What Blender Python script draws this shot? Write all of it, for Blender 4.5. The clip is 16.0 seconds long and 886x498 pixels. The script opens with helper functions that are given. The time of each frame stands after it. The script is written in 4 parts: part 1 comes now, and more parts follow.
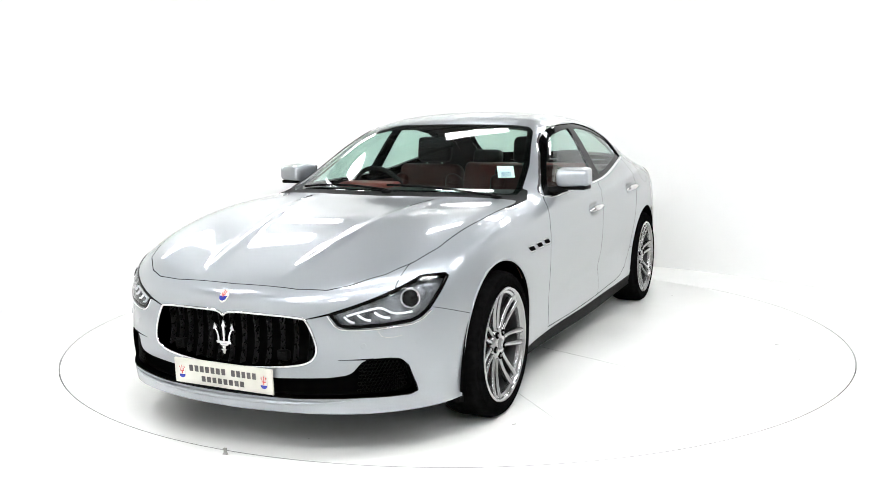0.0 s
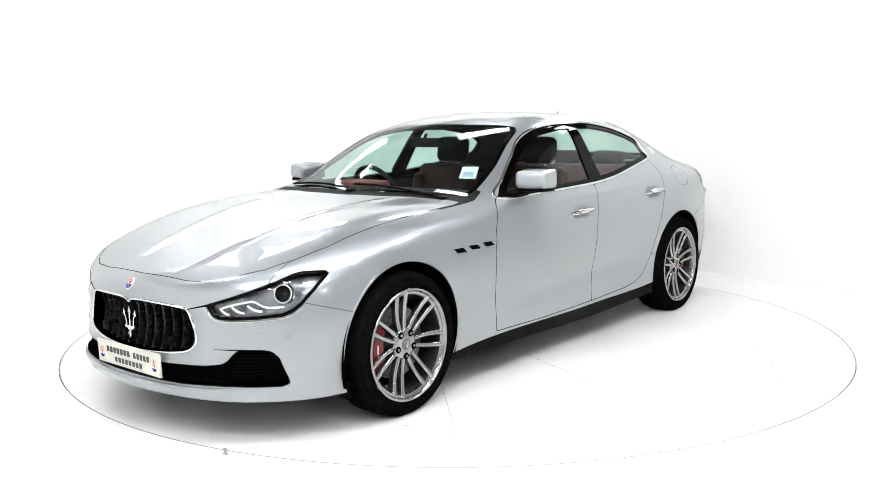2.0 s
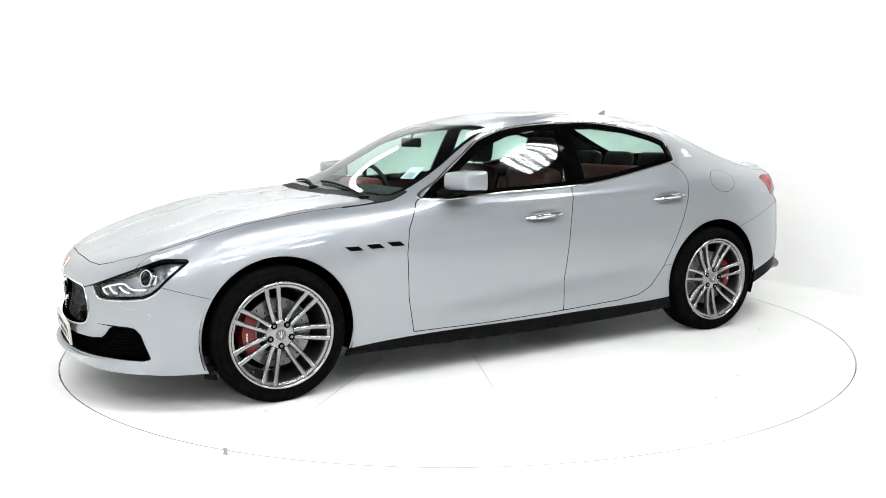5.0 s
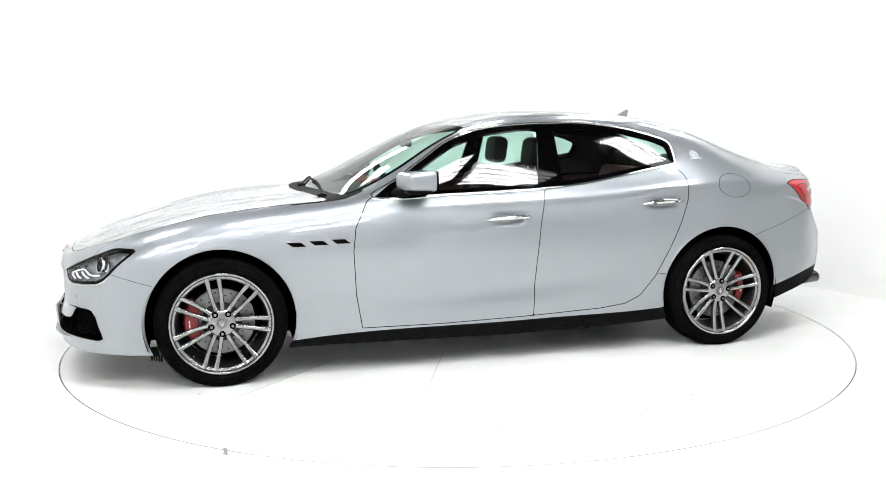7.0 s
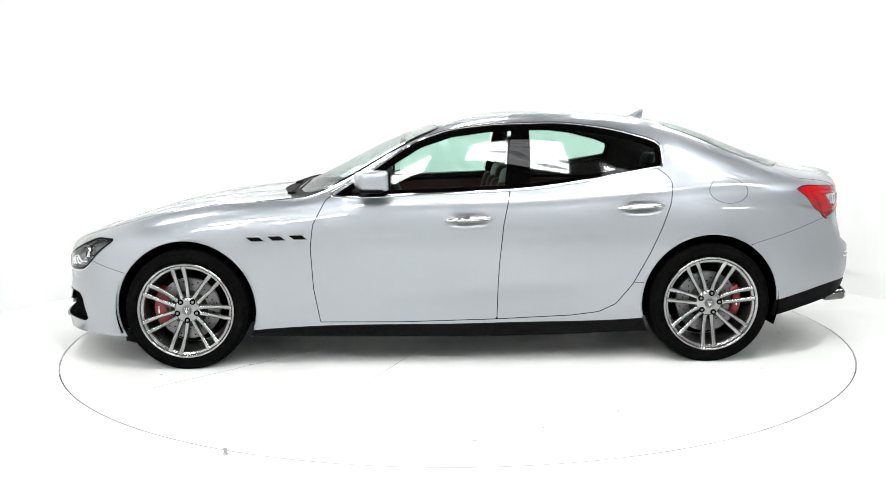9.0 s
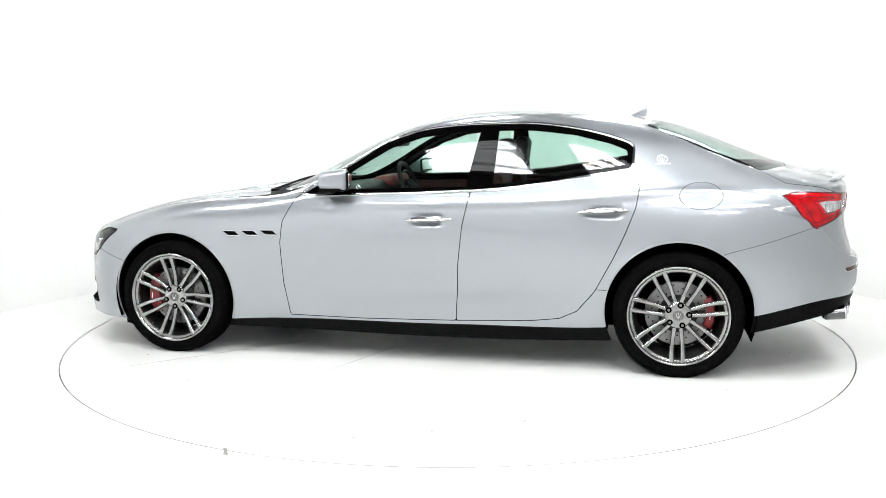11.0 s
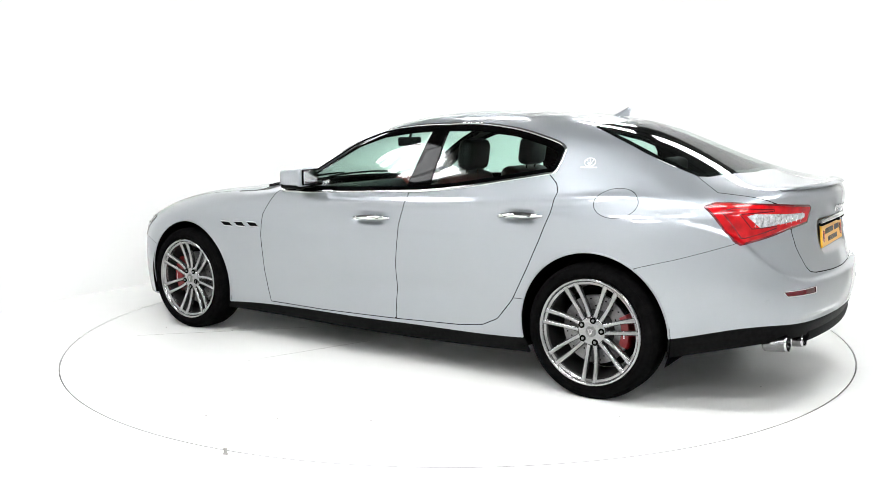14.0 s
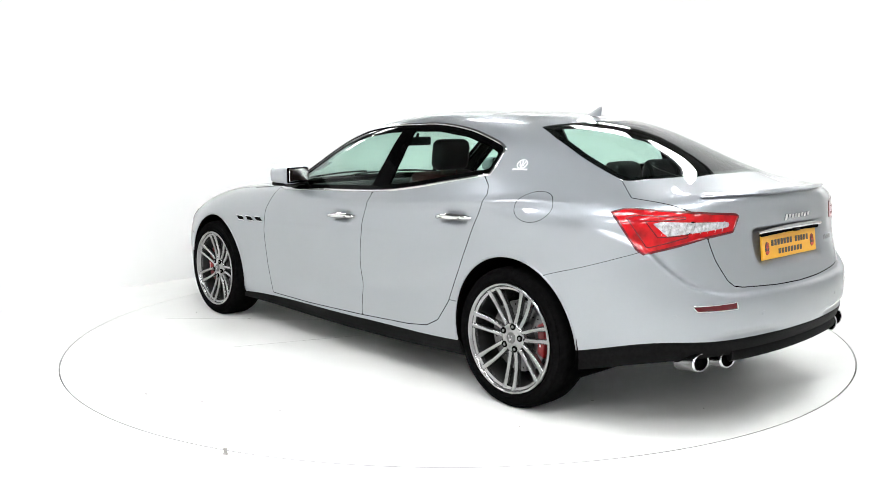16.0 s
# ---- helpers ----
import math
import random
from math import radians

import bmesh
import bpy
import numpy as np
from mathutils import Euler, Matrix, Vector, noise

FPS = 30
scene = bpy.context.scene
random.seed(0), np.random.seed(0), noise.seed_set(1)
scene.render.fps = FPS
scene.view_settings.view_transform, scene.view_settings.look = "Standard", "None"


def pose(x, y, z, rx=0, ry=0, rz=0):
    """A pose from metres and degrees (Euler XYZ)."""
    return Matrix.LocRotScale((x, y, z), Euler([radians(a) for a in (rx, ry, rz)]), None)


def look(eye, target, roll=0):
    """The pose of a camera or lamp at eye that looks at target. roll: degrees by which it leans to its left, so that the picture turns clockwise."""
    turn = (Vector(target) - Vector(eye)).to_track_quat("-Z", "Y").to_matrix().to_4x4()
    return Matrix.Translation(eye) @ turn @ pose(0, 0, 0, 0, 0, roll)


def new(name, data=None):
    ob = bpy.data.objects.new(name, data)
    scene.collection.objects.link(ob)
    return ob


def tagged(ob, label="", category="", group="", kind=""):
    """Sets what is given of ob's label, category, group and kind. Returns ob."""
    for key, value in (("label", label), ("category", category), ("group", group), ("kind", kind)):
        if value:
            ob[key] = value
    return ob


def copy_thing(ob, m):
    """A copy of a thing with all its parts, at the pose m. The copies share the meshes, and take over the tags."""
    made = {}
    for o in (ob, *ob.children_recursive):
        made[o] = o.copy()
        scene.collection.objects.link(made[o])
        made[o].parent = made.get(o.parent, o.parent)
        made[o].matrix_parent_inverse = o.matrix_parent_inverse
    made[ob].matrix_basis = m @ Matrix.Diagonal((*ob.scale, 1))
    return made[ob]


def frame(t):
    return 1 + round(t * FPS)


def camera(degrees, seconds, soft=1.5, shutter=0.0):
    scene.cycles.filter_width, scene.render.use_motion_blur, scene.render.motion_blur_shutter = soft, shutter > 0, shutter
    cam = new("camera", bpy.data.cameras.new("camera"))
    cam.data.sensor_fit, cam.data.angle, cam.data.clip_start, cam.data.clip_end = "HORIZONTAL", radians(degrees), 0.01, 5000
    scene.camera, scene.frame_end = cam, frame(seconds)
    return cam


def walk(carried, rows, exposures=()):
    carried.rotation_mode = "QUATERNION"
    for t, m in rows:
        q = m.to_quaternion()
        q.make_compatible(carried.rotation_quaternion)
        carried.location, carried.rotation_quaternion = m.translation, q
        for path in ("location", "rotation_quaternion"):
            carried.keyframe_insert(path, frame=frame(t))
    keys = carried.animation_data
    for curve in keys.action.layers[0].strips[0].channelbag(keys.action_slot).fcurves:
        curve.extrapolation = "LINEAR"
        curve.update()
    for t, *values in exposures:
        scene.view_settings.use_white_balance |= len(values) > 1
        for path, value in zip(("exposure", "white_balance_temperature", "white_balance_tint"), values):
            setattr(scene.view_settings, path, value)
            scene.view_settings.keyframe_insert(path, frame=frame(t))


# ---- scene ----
# ---------------------------------------------------------------- camera
cam = camera(53.605, 16.0, 0.7)
EYE = Vector((0.0, -5.884, 1.3766))
AIM = EYE + Vector((-0.0130, 0.9899, -0.1410))
walk(cam, [(0, look(EYE, AIM, -0.552)), (16, look(EYE, AIM, -0.552))])

# ---------------------------------------------------------------- light
world = bpy.data.worlds.new("studio_world")
world.use_nodes = True
world.node_tree.nodes["Background"].inputs[0].default_value = (0.9, 0.95, 1.0, 1)
world.node_tree.nodes["Background"].inputs[1].default_value = 0.15
scene.world = world
scene.view_settings.exposure = -0.04

CEIL = 5.2          # underside of the hall's roof
WALL_TOP = 2.70     # top of the white studio wall
LAMPS = 3.85        # height of the light banks
TUBE = 29.5         # glow of the fluorescent tubes


# banks (-3.1, -5.7) and (+-1.7, -6.9) are added fill to brighten the flank
BANKS = [(-0.8, -2.2, 0), (0.75, -2.2, 0), (2.0, -2.45, 0), (-3.1, -5.7, 0), (-2.4, -4.2, 0), (-0.75, -4.6, 0), (0.75, -4.6, 0), (2.25, -4.6, 0),
         (-3.1, -0.95, 0), (3.1, -0.95, 0), (-3.8, 3.1, 0), (-2.5, 3.0, 0), (0.0, 2.55, 0), (1.95, 2.9, 0), (3.3, 2.9, 0),
         (-2.3, 4.9, 0), (2.3, 4.9, 0), (5.0, -6.9, 0), (1.7, -6.9, 0), (-1.7, -6.9, 0)]


# ---------------------------------------------------------------- materials
def material(name, color=(0.5, 0.5, 0.5), rough=0.5, metal=0.0, coat=0.0, coat_rough=0.03, spec=0.5):
    m = bpy.data.materials.new(name)
    m.use_nodes = True
    b = m.node_tree.nodes["Principled BSDF"]
    b.inputs["Base Color"].default_value = (*color, 1)
    b.inputs["Roughness"].default_value = rough
    b.inputs["Metallic"].default_value = metal
    b.inputs["Coat Weight"].default_value = coat
    b.inputs["Coat Roughness"].default_value = coat_rough
    b.inputs["Specular IOR Level"].default_value = spec
    return m


def vary(m, scale, low, high, rough_low=None, rough_high=None, bump=0.0, bump_scale=None, detail=6.0, dist=0.001):
    """Two scales of variation: blotches in colour and roughness, and a fine relief."""
    t = m.node_tree
    b = t.nodes["Principled BSDF"]
    co = t.nodes.new("ShaderNodeTexCoord")
    n = t.nodes.new("ShaderNodeTexNoise")
    n.inputs["Scale"].default_value, n.inputs["Detail"].default_value = scale, detail
    t.links.new(co.outputs["Object"], n.inputs["Vector"])
    r = t.nodes.new("ShaderNodeValToRGB")
    r.color_ramp.elements[0].position, r.color_ramp.elements[1].position = 0.3, 0.7
    r.color_ramp.elements[0].color, r.color_ramp.elements[1].color = (*low, 1), (*high, 1)
    t.links.new(n.outputs["Fac"], r.inputs[0])
    t.links.new(r.outputs[0], b.inputs["Base Color"])
    if rough_low is not None:
        k = t.nodes.new("ShaderNodeMapRange")
        k.inputs["To Min"].default_value, k.inputs["To Max"].default_value = rough_low, rough_high
        t.links.new(n.outputs["Fac"], k.inputs["Value"])
        t.links.new(k.outputs[0], b.inputs["Roughness"])
    if bump:
        f = t.nodes.new("ShaderNodeTexNoise")
        f.inputs["Scale"].default_value, f.inputs["Detail"].default_value = bump_scale, 4
        t.links.new(co.outputs["Object"], f.inputs["Vector"])
        u = t.nodes.new("ShaderNodeBump")
        u.inputs["Strength"].default_value, u.inputs["Distance"].default_value = bump, dist
        t.links.new(f.outputs["Fac"], u.inputs["Height"])
        t.links.new(u.outputs[0], b.inputs["Normal"])
    return m


def glass(name, tint, gloss_rough=0.01, ior=1.5):
    """A thin pane: tinted see-through, with a mirror coat that grows towards grazing."""
    m = bpy.data.materials.new(name)
    m.use_nodes = True
    t = m.node_tree
    t.nodes.remove(t.nodes["Principled BSDF"])
    tr = t.nodes.new("ShaderNodeBsdfTransparent")
    tr.inputs[0].default_value = (*tint, 1)
    gl = t.nodes.new("ShaderNodeBsdfGlossy")
    gl.inputs["Roughness"].default_value = gloss_rough
    lw = t.nodes.new("ShaderNodeLayerWeight")
    f0 = ((ior - 1) / (ior + 1)) ** 2
    pw, fr = t.nodes.new("ShaderNodeMath"), t.nodes.new("ShaderNodeMath")
    pw.operation, fr.operation = "POWER", "MULTIPLY_ADD"
    pw.inputs[1].default_value, fr.inputs[1].default_value, fr.inputs[2].default_value = 5.0, 1 - f0 * 1.4, f0 * 1.4
    t.links.new(lw.outputs["Facing"], pw.inputs[0])
    t.links.new(pw.outputs[0], fr.inputs[0])
    mx = t.nodes.new("ShaderNodeMixShader")
    t.links.new(fr.outputs[0], mx.inputs[0])
    t.links.new(tr.outputs[0], mx.inputs[1])
    t.links.new(gl.outputs[0], mx.inputs[2])
    t.links.new(mx.outputs[0], t.nodes["Material Output"].inputs[0])
    return m


def glow(name, color, strength):
    m = material(name, (0.8, 0.8, 0.8), 0.4)
    b = m.node_tree.nodes["Principled BSDF"]
    b.inputs["Emission Color"].default_value = (*color, 1)
    b.inputs["Emission Strength"].default_value = strength
    return m


PAINT = vary(material("silver_paint", (0.280, 0.296, 0.318), 0.39, 0.72, 1.0, 0.012), 900, (0.256, 0.271, 0.291), (0.304, 0.321, 0.345), 0.36, 0.42, detail=2)
PAINT.node_tree.nodes["Principled BSDF"].inputs["Coat IOR"].default_value = 1.7
BLACK = vary(material("black_plastic", (0.004, 0.004, 0.004), 0.5, spec=0.03), 60, (0.0025, 0.0025, 0.0025), (0.0055, 0.0055, 0.0055), 0.42, 0.6, 0.15, 900)
MESHBLACK = material("mesh_black", (0.0012, 0.0012, 0.0012), 0.6, spec=0.03)
GLOSSBLACK = material("gloss_black", (0.001, 0.001, 0.001), 0.02, 0, 0.0, spec=0.05)
# near-black for black parts, and for shade in gaps and openings put into colour
VOID = material("dark_cavity", (0.002, 0.002, 0.002), 0.95, spec=0.0)
RUBBER = vary(material("tyre_rubber", (0.006, 0.006, 0.006), 0.7, spec=0.0), 40, (0.0025, 0.0025, 0.0025), (0.005, 0.005, 0.005), 0.6, 0.8, 0.3, 500)
RIM = vary(material("rim_silver", (0.26, 0.26, 0.26), 0.24, 0.92, 0.4, 0.1), 400, (0.22, 0.22, 0.22), (0.29, 0.29, 0.29), 0.2, 0.28)
RIMDARK = material("rim_barrel", (0.03, 0.03, 0.03), 0.45, 0.8)
STEEL = vary(material("brake_steel", (0.16, 0.16, 0.16), 0.35, 1.0), 90, (0.13, 0.13, 0.13), (0.19, 0.19, 0.19), 0.25, 0.45)
CALIPER = vary(material("red_caliper", (0.15, 0.002, 0.004), 0.4, 0, 0.1), 40, (0.12, 0.001, 0.002), (0.18, 0.002, 0.004), 0.35, 0.5)
PIPE = vary(material("exhaust_steel", (0.16, 0.16, 0.16), 0.2, 1.0), 30, (0.13, 0.13, 0.13), (0.19, 0.19, 0.19), 0.15, 0.25)
CHROME = vary(material("chrome", (0.62, 0.62, 0.63), 0.06, 1.0), 30, (0.58, 0.58, 0.59), (0.66, 0.66, 0.67), 0.04, 0.09)
SCREEN = glass("windscreen_glass", (0.76, 0.91, 0.85))
PANE = glass("door_glass", (0.72, 0.90, 0.83))
CLEAR = glass("lamp_lens", (0.93, 0.95, 0.96), ior=1.45)
REDLENS = vary(material("red_lens", (0.35, 0.002, 0.005), 0.12, 0, 0.45, spec=0.15), 25, (0.22, 0.001, 0.003), (0.45, 0.003, 0.006), 0.1, 0.2)
CLEARLENS = vary(material("clear_lens", (0.6, 0.6, 0.62), 0.12, 0.45, 1.0), 70, (0.30, 0.29, 0.30), (0.72, 0.72, 0.74), 0.1, 0.25, 0.6, 90, dist=0.003)
SLAT = vary(material("gloss_slat", (0.010, 0.010, 0.010), 0.28, spec=0.4), 60, (0.008, 0.008, 0.008), (0.013, 0.013, 0.013), 0.22, 0.34)
REDEDGE = material("red_lens_edge", (0.08, 0.001, 0.003), 0.2, 0, 0.2)
REFLECTOR = material("lamp_reflector", (0.9, 0.9, 0.92), 0.2, 0.3)
LAMPDARK = vary(material("lamp_housing", (0.22, 0.23, 0.25), 0.2, 0.6), 22, (0.05, 0.052, 0.056), (0.42, 0.43, 0.46), 0.12, 0.3)
RED_LEATHER = vary(material("red_leather", (0.16, 0.018, 0.015), 0.45), 14, (0.13, 0.014, 0.012), (0.19, 0.022, 0.018), 0.38, 0.55, 0.25, 350)
DOOR_TRIM = vary(material("dark_red_leather", (0.034, 0.006, 0.0055), 0.5, spec=0.2), 14, (0.026, 0.0048, 0.0045), (0.042, 0.0072, 0.0065), 0.42, 0.6, 0.25, 350)
DARK_LEATHER = vary(material("black_leather", (0.006, 0.005, 0.005), 0.55, spec=0.15), 14, (0.004, 0.0035, 0.0035), (0.008, 0.007, 0.007), 0.42, 0.6, 0.25, 350)
HEADLINER = vary(material("grey_headliner", (0.02, 0.019, 0.018), 0.9, spec=0.05), 30, (0.016, 0.015, 0.014), (0.024, 0.023, 0.022), 0.85, 0.95)
PLATE_WHITE = vary(material("plate_white", (0.56, 0.55, 0.49), 0.35), 12, (0.52, 0.51, 0.45), (0.60, 0.59, 0.53), 0.3, 0.4)
PLATE_YELLOW = vary(material("plate_yellow", (0.72, 0.36, 0.02), 0.35), 12, (0.68, 0.33, 0.018), (0.75, 0.38, 0.025), 0.3, 0.4)
INK = material("plate_ink", (0.05, 0.045, 0.045), 0.5)
BLUE = material("enamel_blue", (0.02, 0.03, 0.28), 0.2, 0, 0.8)
REDINK = material("enamel_red", (0.45, 0.03, 0.03), 0.3)
PAPER = material("paper_white", (0.82, 0.84, 0.85), 0.6)
FLOOR = vary(material("white_floor_paint", (0.80, 0.80, 0.78), 0.35), 3.0, (0.77, 0.77, 0.75), (0.82, 0.82, 0.80), 0.28, 0.5, 0.1, 120)
TABLE = vary(material("white_deck_paint", (0.80, 0.80, 0.78), 0.32), 2.2, (0.76, 0.76, 0.735), (0.82, 0.82, 0.80), 0.22, 0.5, 0.1, 90)
WALL = vary(material("white_wall_paint", (0.88, 0.88, 0.87), 0.7), 1.3, (0.87, 0.87, 0.86), (0.89, 0.89, 0.88), 0.6, 0.8, 0.1, 150)
ROOF = vary(material("ceiling_board", (0.13, 0.13, 0.13), 0.8), 2.0, (0.11, 0.11, 0.11), (0.15, 0.15, 0.15), 0.7, 0.85)
HALL = vary(material("hall_wall_paint", (0.55, 0.55, 0.545), 0.8), 1.5, (0.51, 0.51, 0.505), (0.59, 0.59, 0.585), 0.7, 0.85)
PURLIN = material("grey_purlin", (0.03, 0.03, 0.03), 0.7)
SCUFF = vary(material("scuff_grey", (0.35, 0.34, 0.32), 0.6), 60, (0.28, 0.27, 0.25), (0.42, 0.41, 0.39))
EDGE = vary(material("joint_edge_grey", (0.2, 0.2, 0.19), 0.8), 1.2, (0.14, 0.14, 0.135), (0.36, 0.36, 0.35))
GAP = material("joint_dark", (0.03, 0.03, 0.028), 0.9)
TUBEGLOW = glow("tube_glow", (0.985, 1.0, 1.015), TUBE)
HOUSING = material("lamp_white_steel", (0.75, 0.75, 0.75), 0.4)


# ---------------------------------------------------------------- mesh helpers
def link(name, mesh, mat, parent=None, label=""):
    if mat is not None:
        mesh.materials.append(mat)
    ob = new(name, mesh)
    if parent is not None:
        ob.parent = parent
    if label:
        ob["label"] = label
    return ob


def part(name, bm, mat, parent=None, label="", smooth=True):
    """Links a bmesh as one mesh object under a thing or a part."""
    mesh = bpy.data.meshes.new(name)
    bmesh.ops.recalc_face_normals(bm, faces=bm.faces)
    bm.to_mesh(mesh)
    bm.free()
    if smooth:
        for f in mesh.polygons:
            f.use_smooth = True
        mesh.set_sharp_from_angle(angle=radians(38))
    return link(name, mesh, mat, parent, label)


def box(bm, x, y, z, sx, sy, sz, m=None, bevel=0.0, seg=2):
    """A box with its centre at (x, y, z), bevelled."""
    r = bmesh.ops.create_cube(bm, size=1, matrix=(m or Matrix()) @ Matrix.Translation((x, y, z)) @ Matrix.Diagonal((sx, sy, sz, 1)))
    if bevel:
        es = list({e for v in r["verts"] for e in v.link_edges})
        bmesh.ops.bevel(bm, geom=es, offset=bevel, segments=seg, affect="EDGES", profile=0.5)
    return bm


def lathe(bm, rings, n=64, m=None, close=False):
    """Turns (radius, height) pairs round the local y axis."""
    m = m or Matrix()
    rows = []
    for r, h in rings:
        rows.append([bm.verts.new(m @ Vector((r * math.cos(2 * math.pi * k / n), h, r * math.sin(2 * math.pi * k / n)))) for k in range(n)])
    pairs = list(zip(rows, rows[1:])) + ([(rows[-1], rows[0])] if close else [])
    for a, b in pairs:
        for k in range(n):
            bm.faces.new((a[k], a[(k + 1) % n], b[(k + 1) % n], b[k]))
    return rows


def tube(bm, pts, radius, n=8, flat=1.0, up=Vector((0, 0, 1))):
    """A round (or flattened) bar along points; radius may be a list."""
    rows = []
    pts = [Vector(q) for q in pts]
    for i, q in enumerate(pts):
        d = (pts[min(i + 1, len(pts) - 1)] - pts[max(i - 1, 0)]).normalized()
        a = d.cross(up)
        a = a.normalized() if a.length > 1e-5 else Vector((1, 0, 0))
        b = a.cross(d)
        r = radius[i] if isinstance(radius, (list, tuple)) else radius
        rows.append([bm.verts.new(q + a * (r * flat * math.cos(2 * math.pi * k / n)) + b * (r * math.sin(2 * math.pi * k / n))) for k in range(n)])
    for a, b in zip(rows, rows[1:]):
        for k in range(n):
            bm.faces.new((a[k], a[(k + 1) % n], b[(k + 1) % n], b[k]))
    bm.faces.new(rows[0][::-1])
    bm.faces.new(rows[-1])


def prism(bm, outline, depth, m):
    """An outline in the local xy plane, given depth along local z, placed by m."""
    a = [bm.verts.new(m @ Vector((x, y, 0))) for x, y in outline]
    b = [bm.verts.new(m @ Vector((x, y, depth))) for x, y in outline]
    bm.faces.new(a[::-1])
    bm.faces.new(b)
    for i in range(len(a)):
        j = (i + 1) % len(a)
        bm.faces.new((a[i], a[j], b[j], b[i]))


def spline(*pts):
    """A smooth curve through (x, value) pairs, flat-safe between them."""
    pts = sorted(pts)
    xs, ys = np.array([q[0] for q in pts], float), np.array([q[1] for q in pts], float)
    d = np.diff(ys) / np.diff(xs)
    s = np.empty(len(xs))
    s[0], s[-1] = d[0], d[-1]
    h = np.diff(xs)
    s[1:-1] = (d[:-1] * h[1:] + d[1:] * h[:-1]) / (h[1:] + h[:-1])

    def f(x):
        x = np.asarray(x, float)
        i = np.clip(np.searchsorted(xs, x) - 1, 0, len(xs) - 2)
        w, t = xs[i + 1] - xs[i], None
        t = np.clip((x - xs[i]) / w, -0.5, 1.5)
        return ((2 * t**3 - 3 * t**2 + 1) * ys[i] + (t**3 - 2 * t**2 + t) * w * s[i]
                + (-2 * t**3 + 3 * t**2) * ys[i + 1] + (t**3 - t**2) * w * s[i + 1])
    return f


# ---------------------------------------------------------------- the studio
def ring_disc(bm, r0, r1, z, n=192):
    a = [bm.verts.new((r0 * math.cos(2 * math.pi * k / n), r0 * math.sin(2 * math.pi * k / n), z)) for k in range(n)] if r0 > 0 else None
    b = [bm.verts.new((r1 * math.cos(2 * math.pi * k / n), r1 * math.sin(2 * math.pi * k / n), z)) for k in range(n)]
    if a is None:
        bm.faces.new(b)
    else:
        for k in range(n):
            j = (k + 1) % n
            bm.faces.new((a[k], b[k], b[j], a[j]))
    return a, b


DECK = 2.490        # radius of the turntable
bm = bmesh.new()
N = 192
inner = [bm.verts.new((2.4980 * math.cos(2 * math.pi * k / N), 2.4980 * math.sin(2 * math.pi * k / N), 0)) for k in range(N)]
low = [bm.verts.new((v.co.x, v.co.y, -0.05)) for v in inner]
outer = [bm.verts.new((14 * math.cos(2 * math.pi * k / N), 14 * math.sin(2 * math.pi * k / N), 0)) for k in range(N)]
for k in range(N):
    j = (k + 1) % N
    bm.faces.new((inner[k], outer[k], outer[j], inner[j]))
    bm.faces.new((inner[k], inner[j], low[j], low[k]))
floor = tagged(part("floor", bm, FLOOR), "white painted studio floor around the turntable", "floor", kind="structure")

bm = bmesh.new()
ring_disc(bm, 0, 2.6, -0.052)
pit = tagged(part("turntable_pit", bm, GAP), "dark joint under the rim of the turntable", "pit", kind="structure")


def room_line():
    """Plan of the white wall: a half round behind the turntable, a straight side towards the camera on the west, open on the east."""
    pts = []
    for k in range(0, 41):
        a = radians(2 + 186 * k / 40)
        pts.append((3.12 * math.cos(a) * (1 + 0.12 * max(0, math.cos(a)) ** 6 + 0.12 * max(0, -math.cos(a)) ** 6), 3.12 * math.sin(a)))
    return pts + [(-3.52, -0.9), (-3.6, -1.8), (-3.9, -8.5)]


bm = bmesh.new()
line = room_line()
rows = []
for off, z0, z1 in ((0.0, 0.0, WALL_TOP), (0.15, 0.0, WALL_TOP)):
    loop = []
    for x, y in line:
        d = Vector((x, y - 0, 0)).normalized()
        q = Vector((x, y, 0)) + d * off
        loop.append((bm.verts.new((q.x, q.y, z0)), bm.verts.new((q.x, q.y, z1))))
    rows.append(loop)
for k in range(len(line) - 1):
    for a in rows:
        bm.faces.new((a[k][0], a[k + 1][0], a[k + 1][1], a[k][1]))
    bm.faces.new((rows[0][k][1], rows[0][k + 1][1], rows[1][k + 1][1], rows[1][k][1]))
wall = tagged(part("wall_north", bm, WALL), "seamless white curved studio wall", "wall", kind="structure")

# unseen hall walls, added to set the fill and what the car reflects
for name, x, y, w, d in (("wall_south", 0, -8.8, 13.0, .2), ("wall_east", 6.4, -.3, .2, 16.8), ("wall_west", -6.4, -.3, .2, 16.8), ("wall_far", 0, 8.1, 12.6, .2)):
    bm = bmesh.new()
    box(bm, x, y, CEIL / 2, w, d, CEIL)
    tagged(part(name, bm, HALL), "plain pale grey unseen wall added to close the hall", "wall", kind="structure")
bm = bmesh.new()
box(bm, 0, -.35, CEIL + 0.1, 13.2, 17.2, 0.2)
ceiling = tagged(part("ceiling", bm, ROOF), "dark grey board roof of the hall", "ceiling", kind="structure")


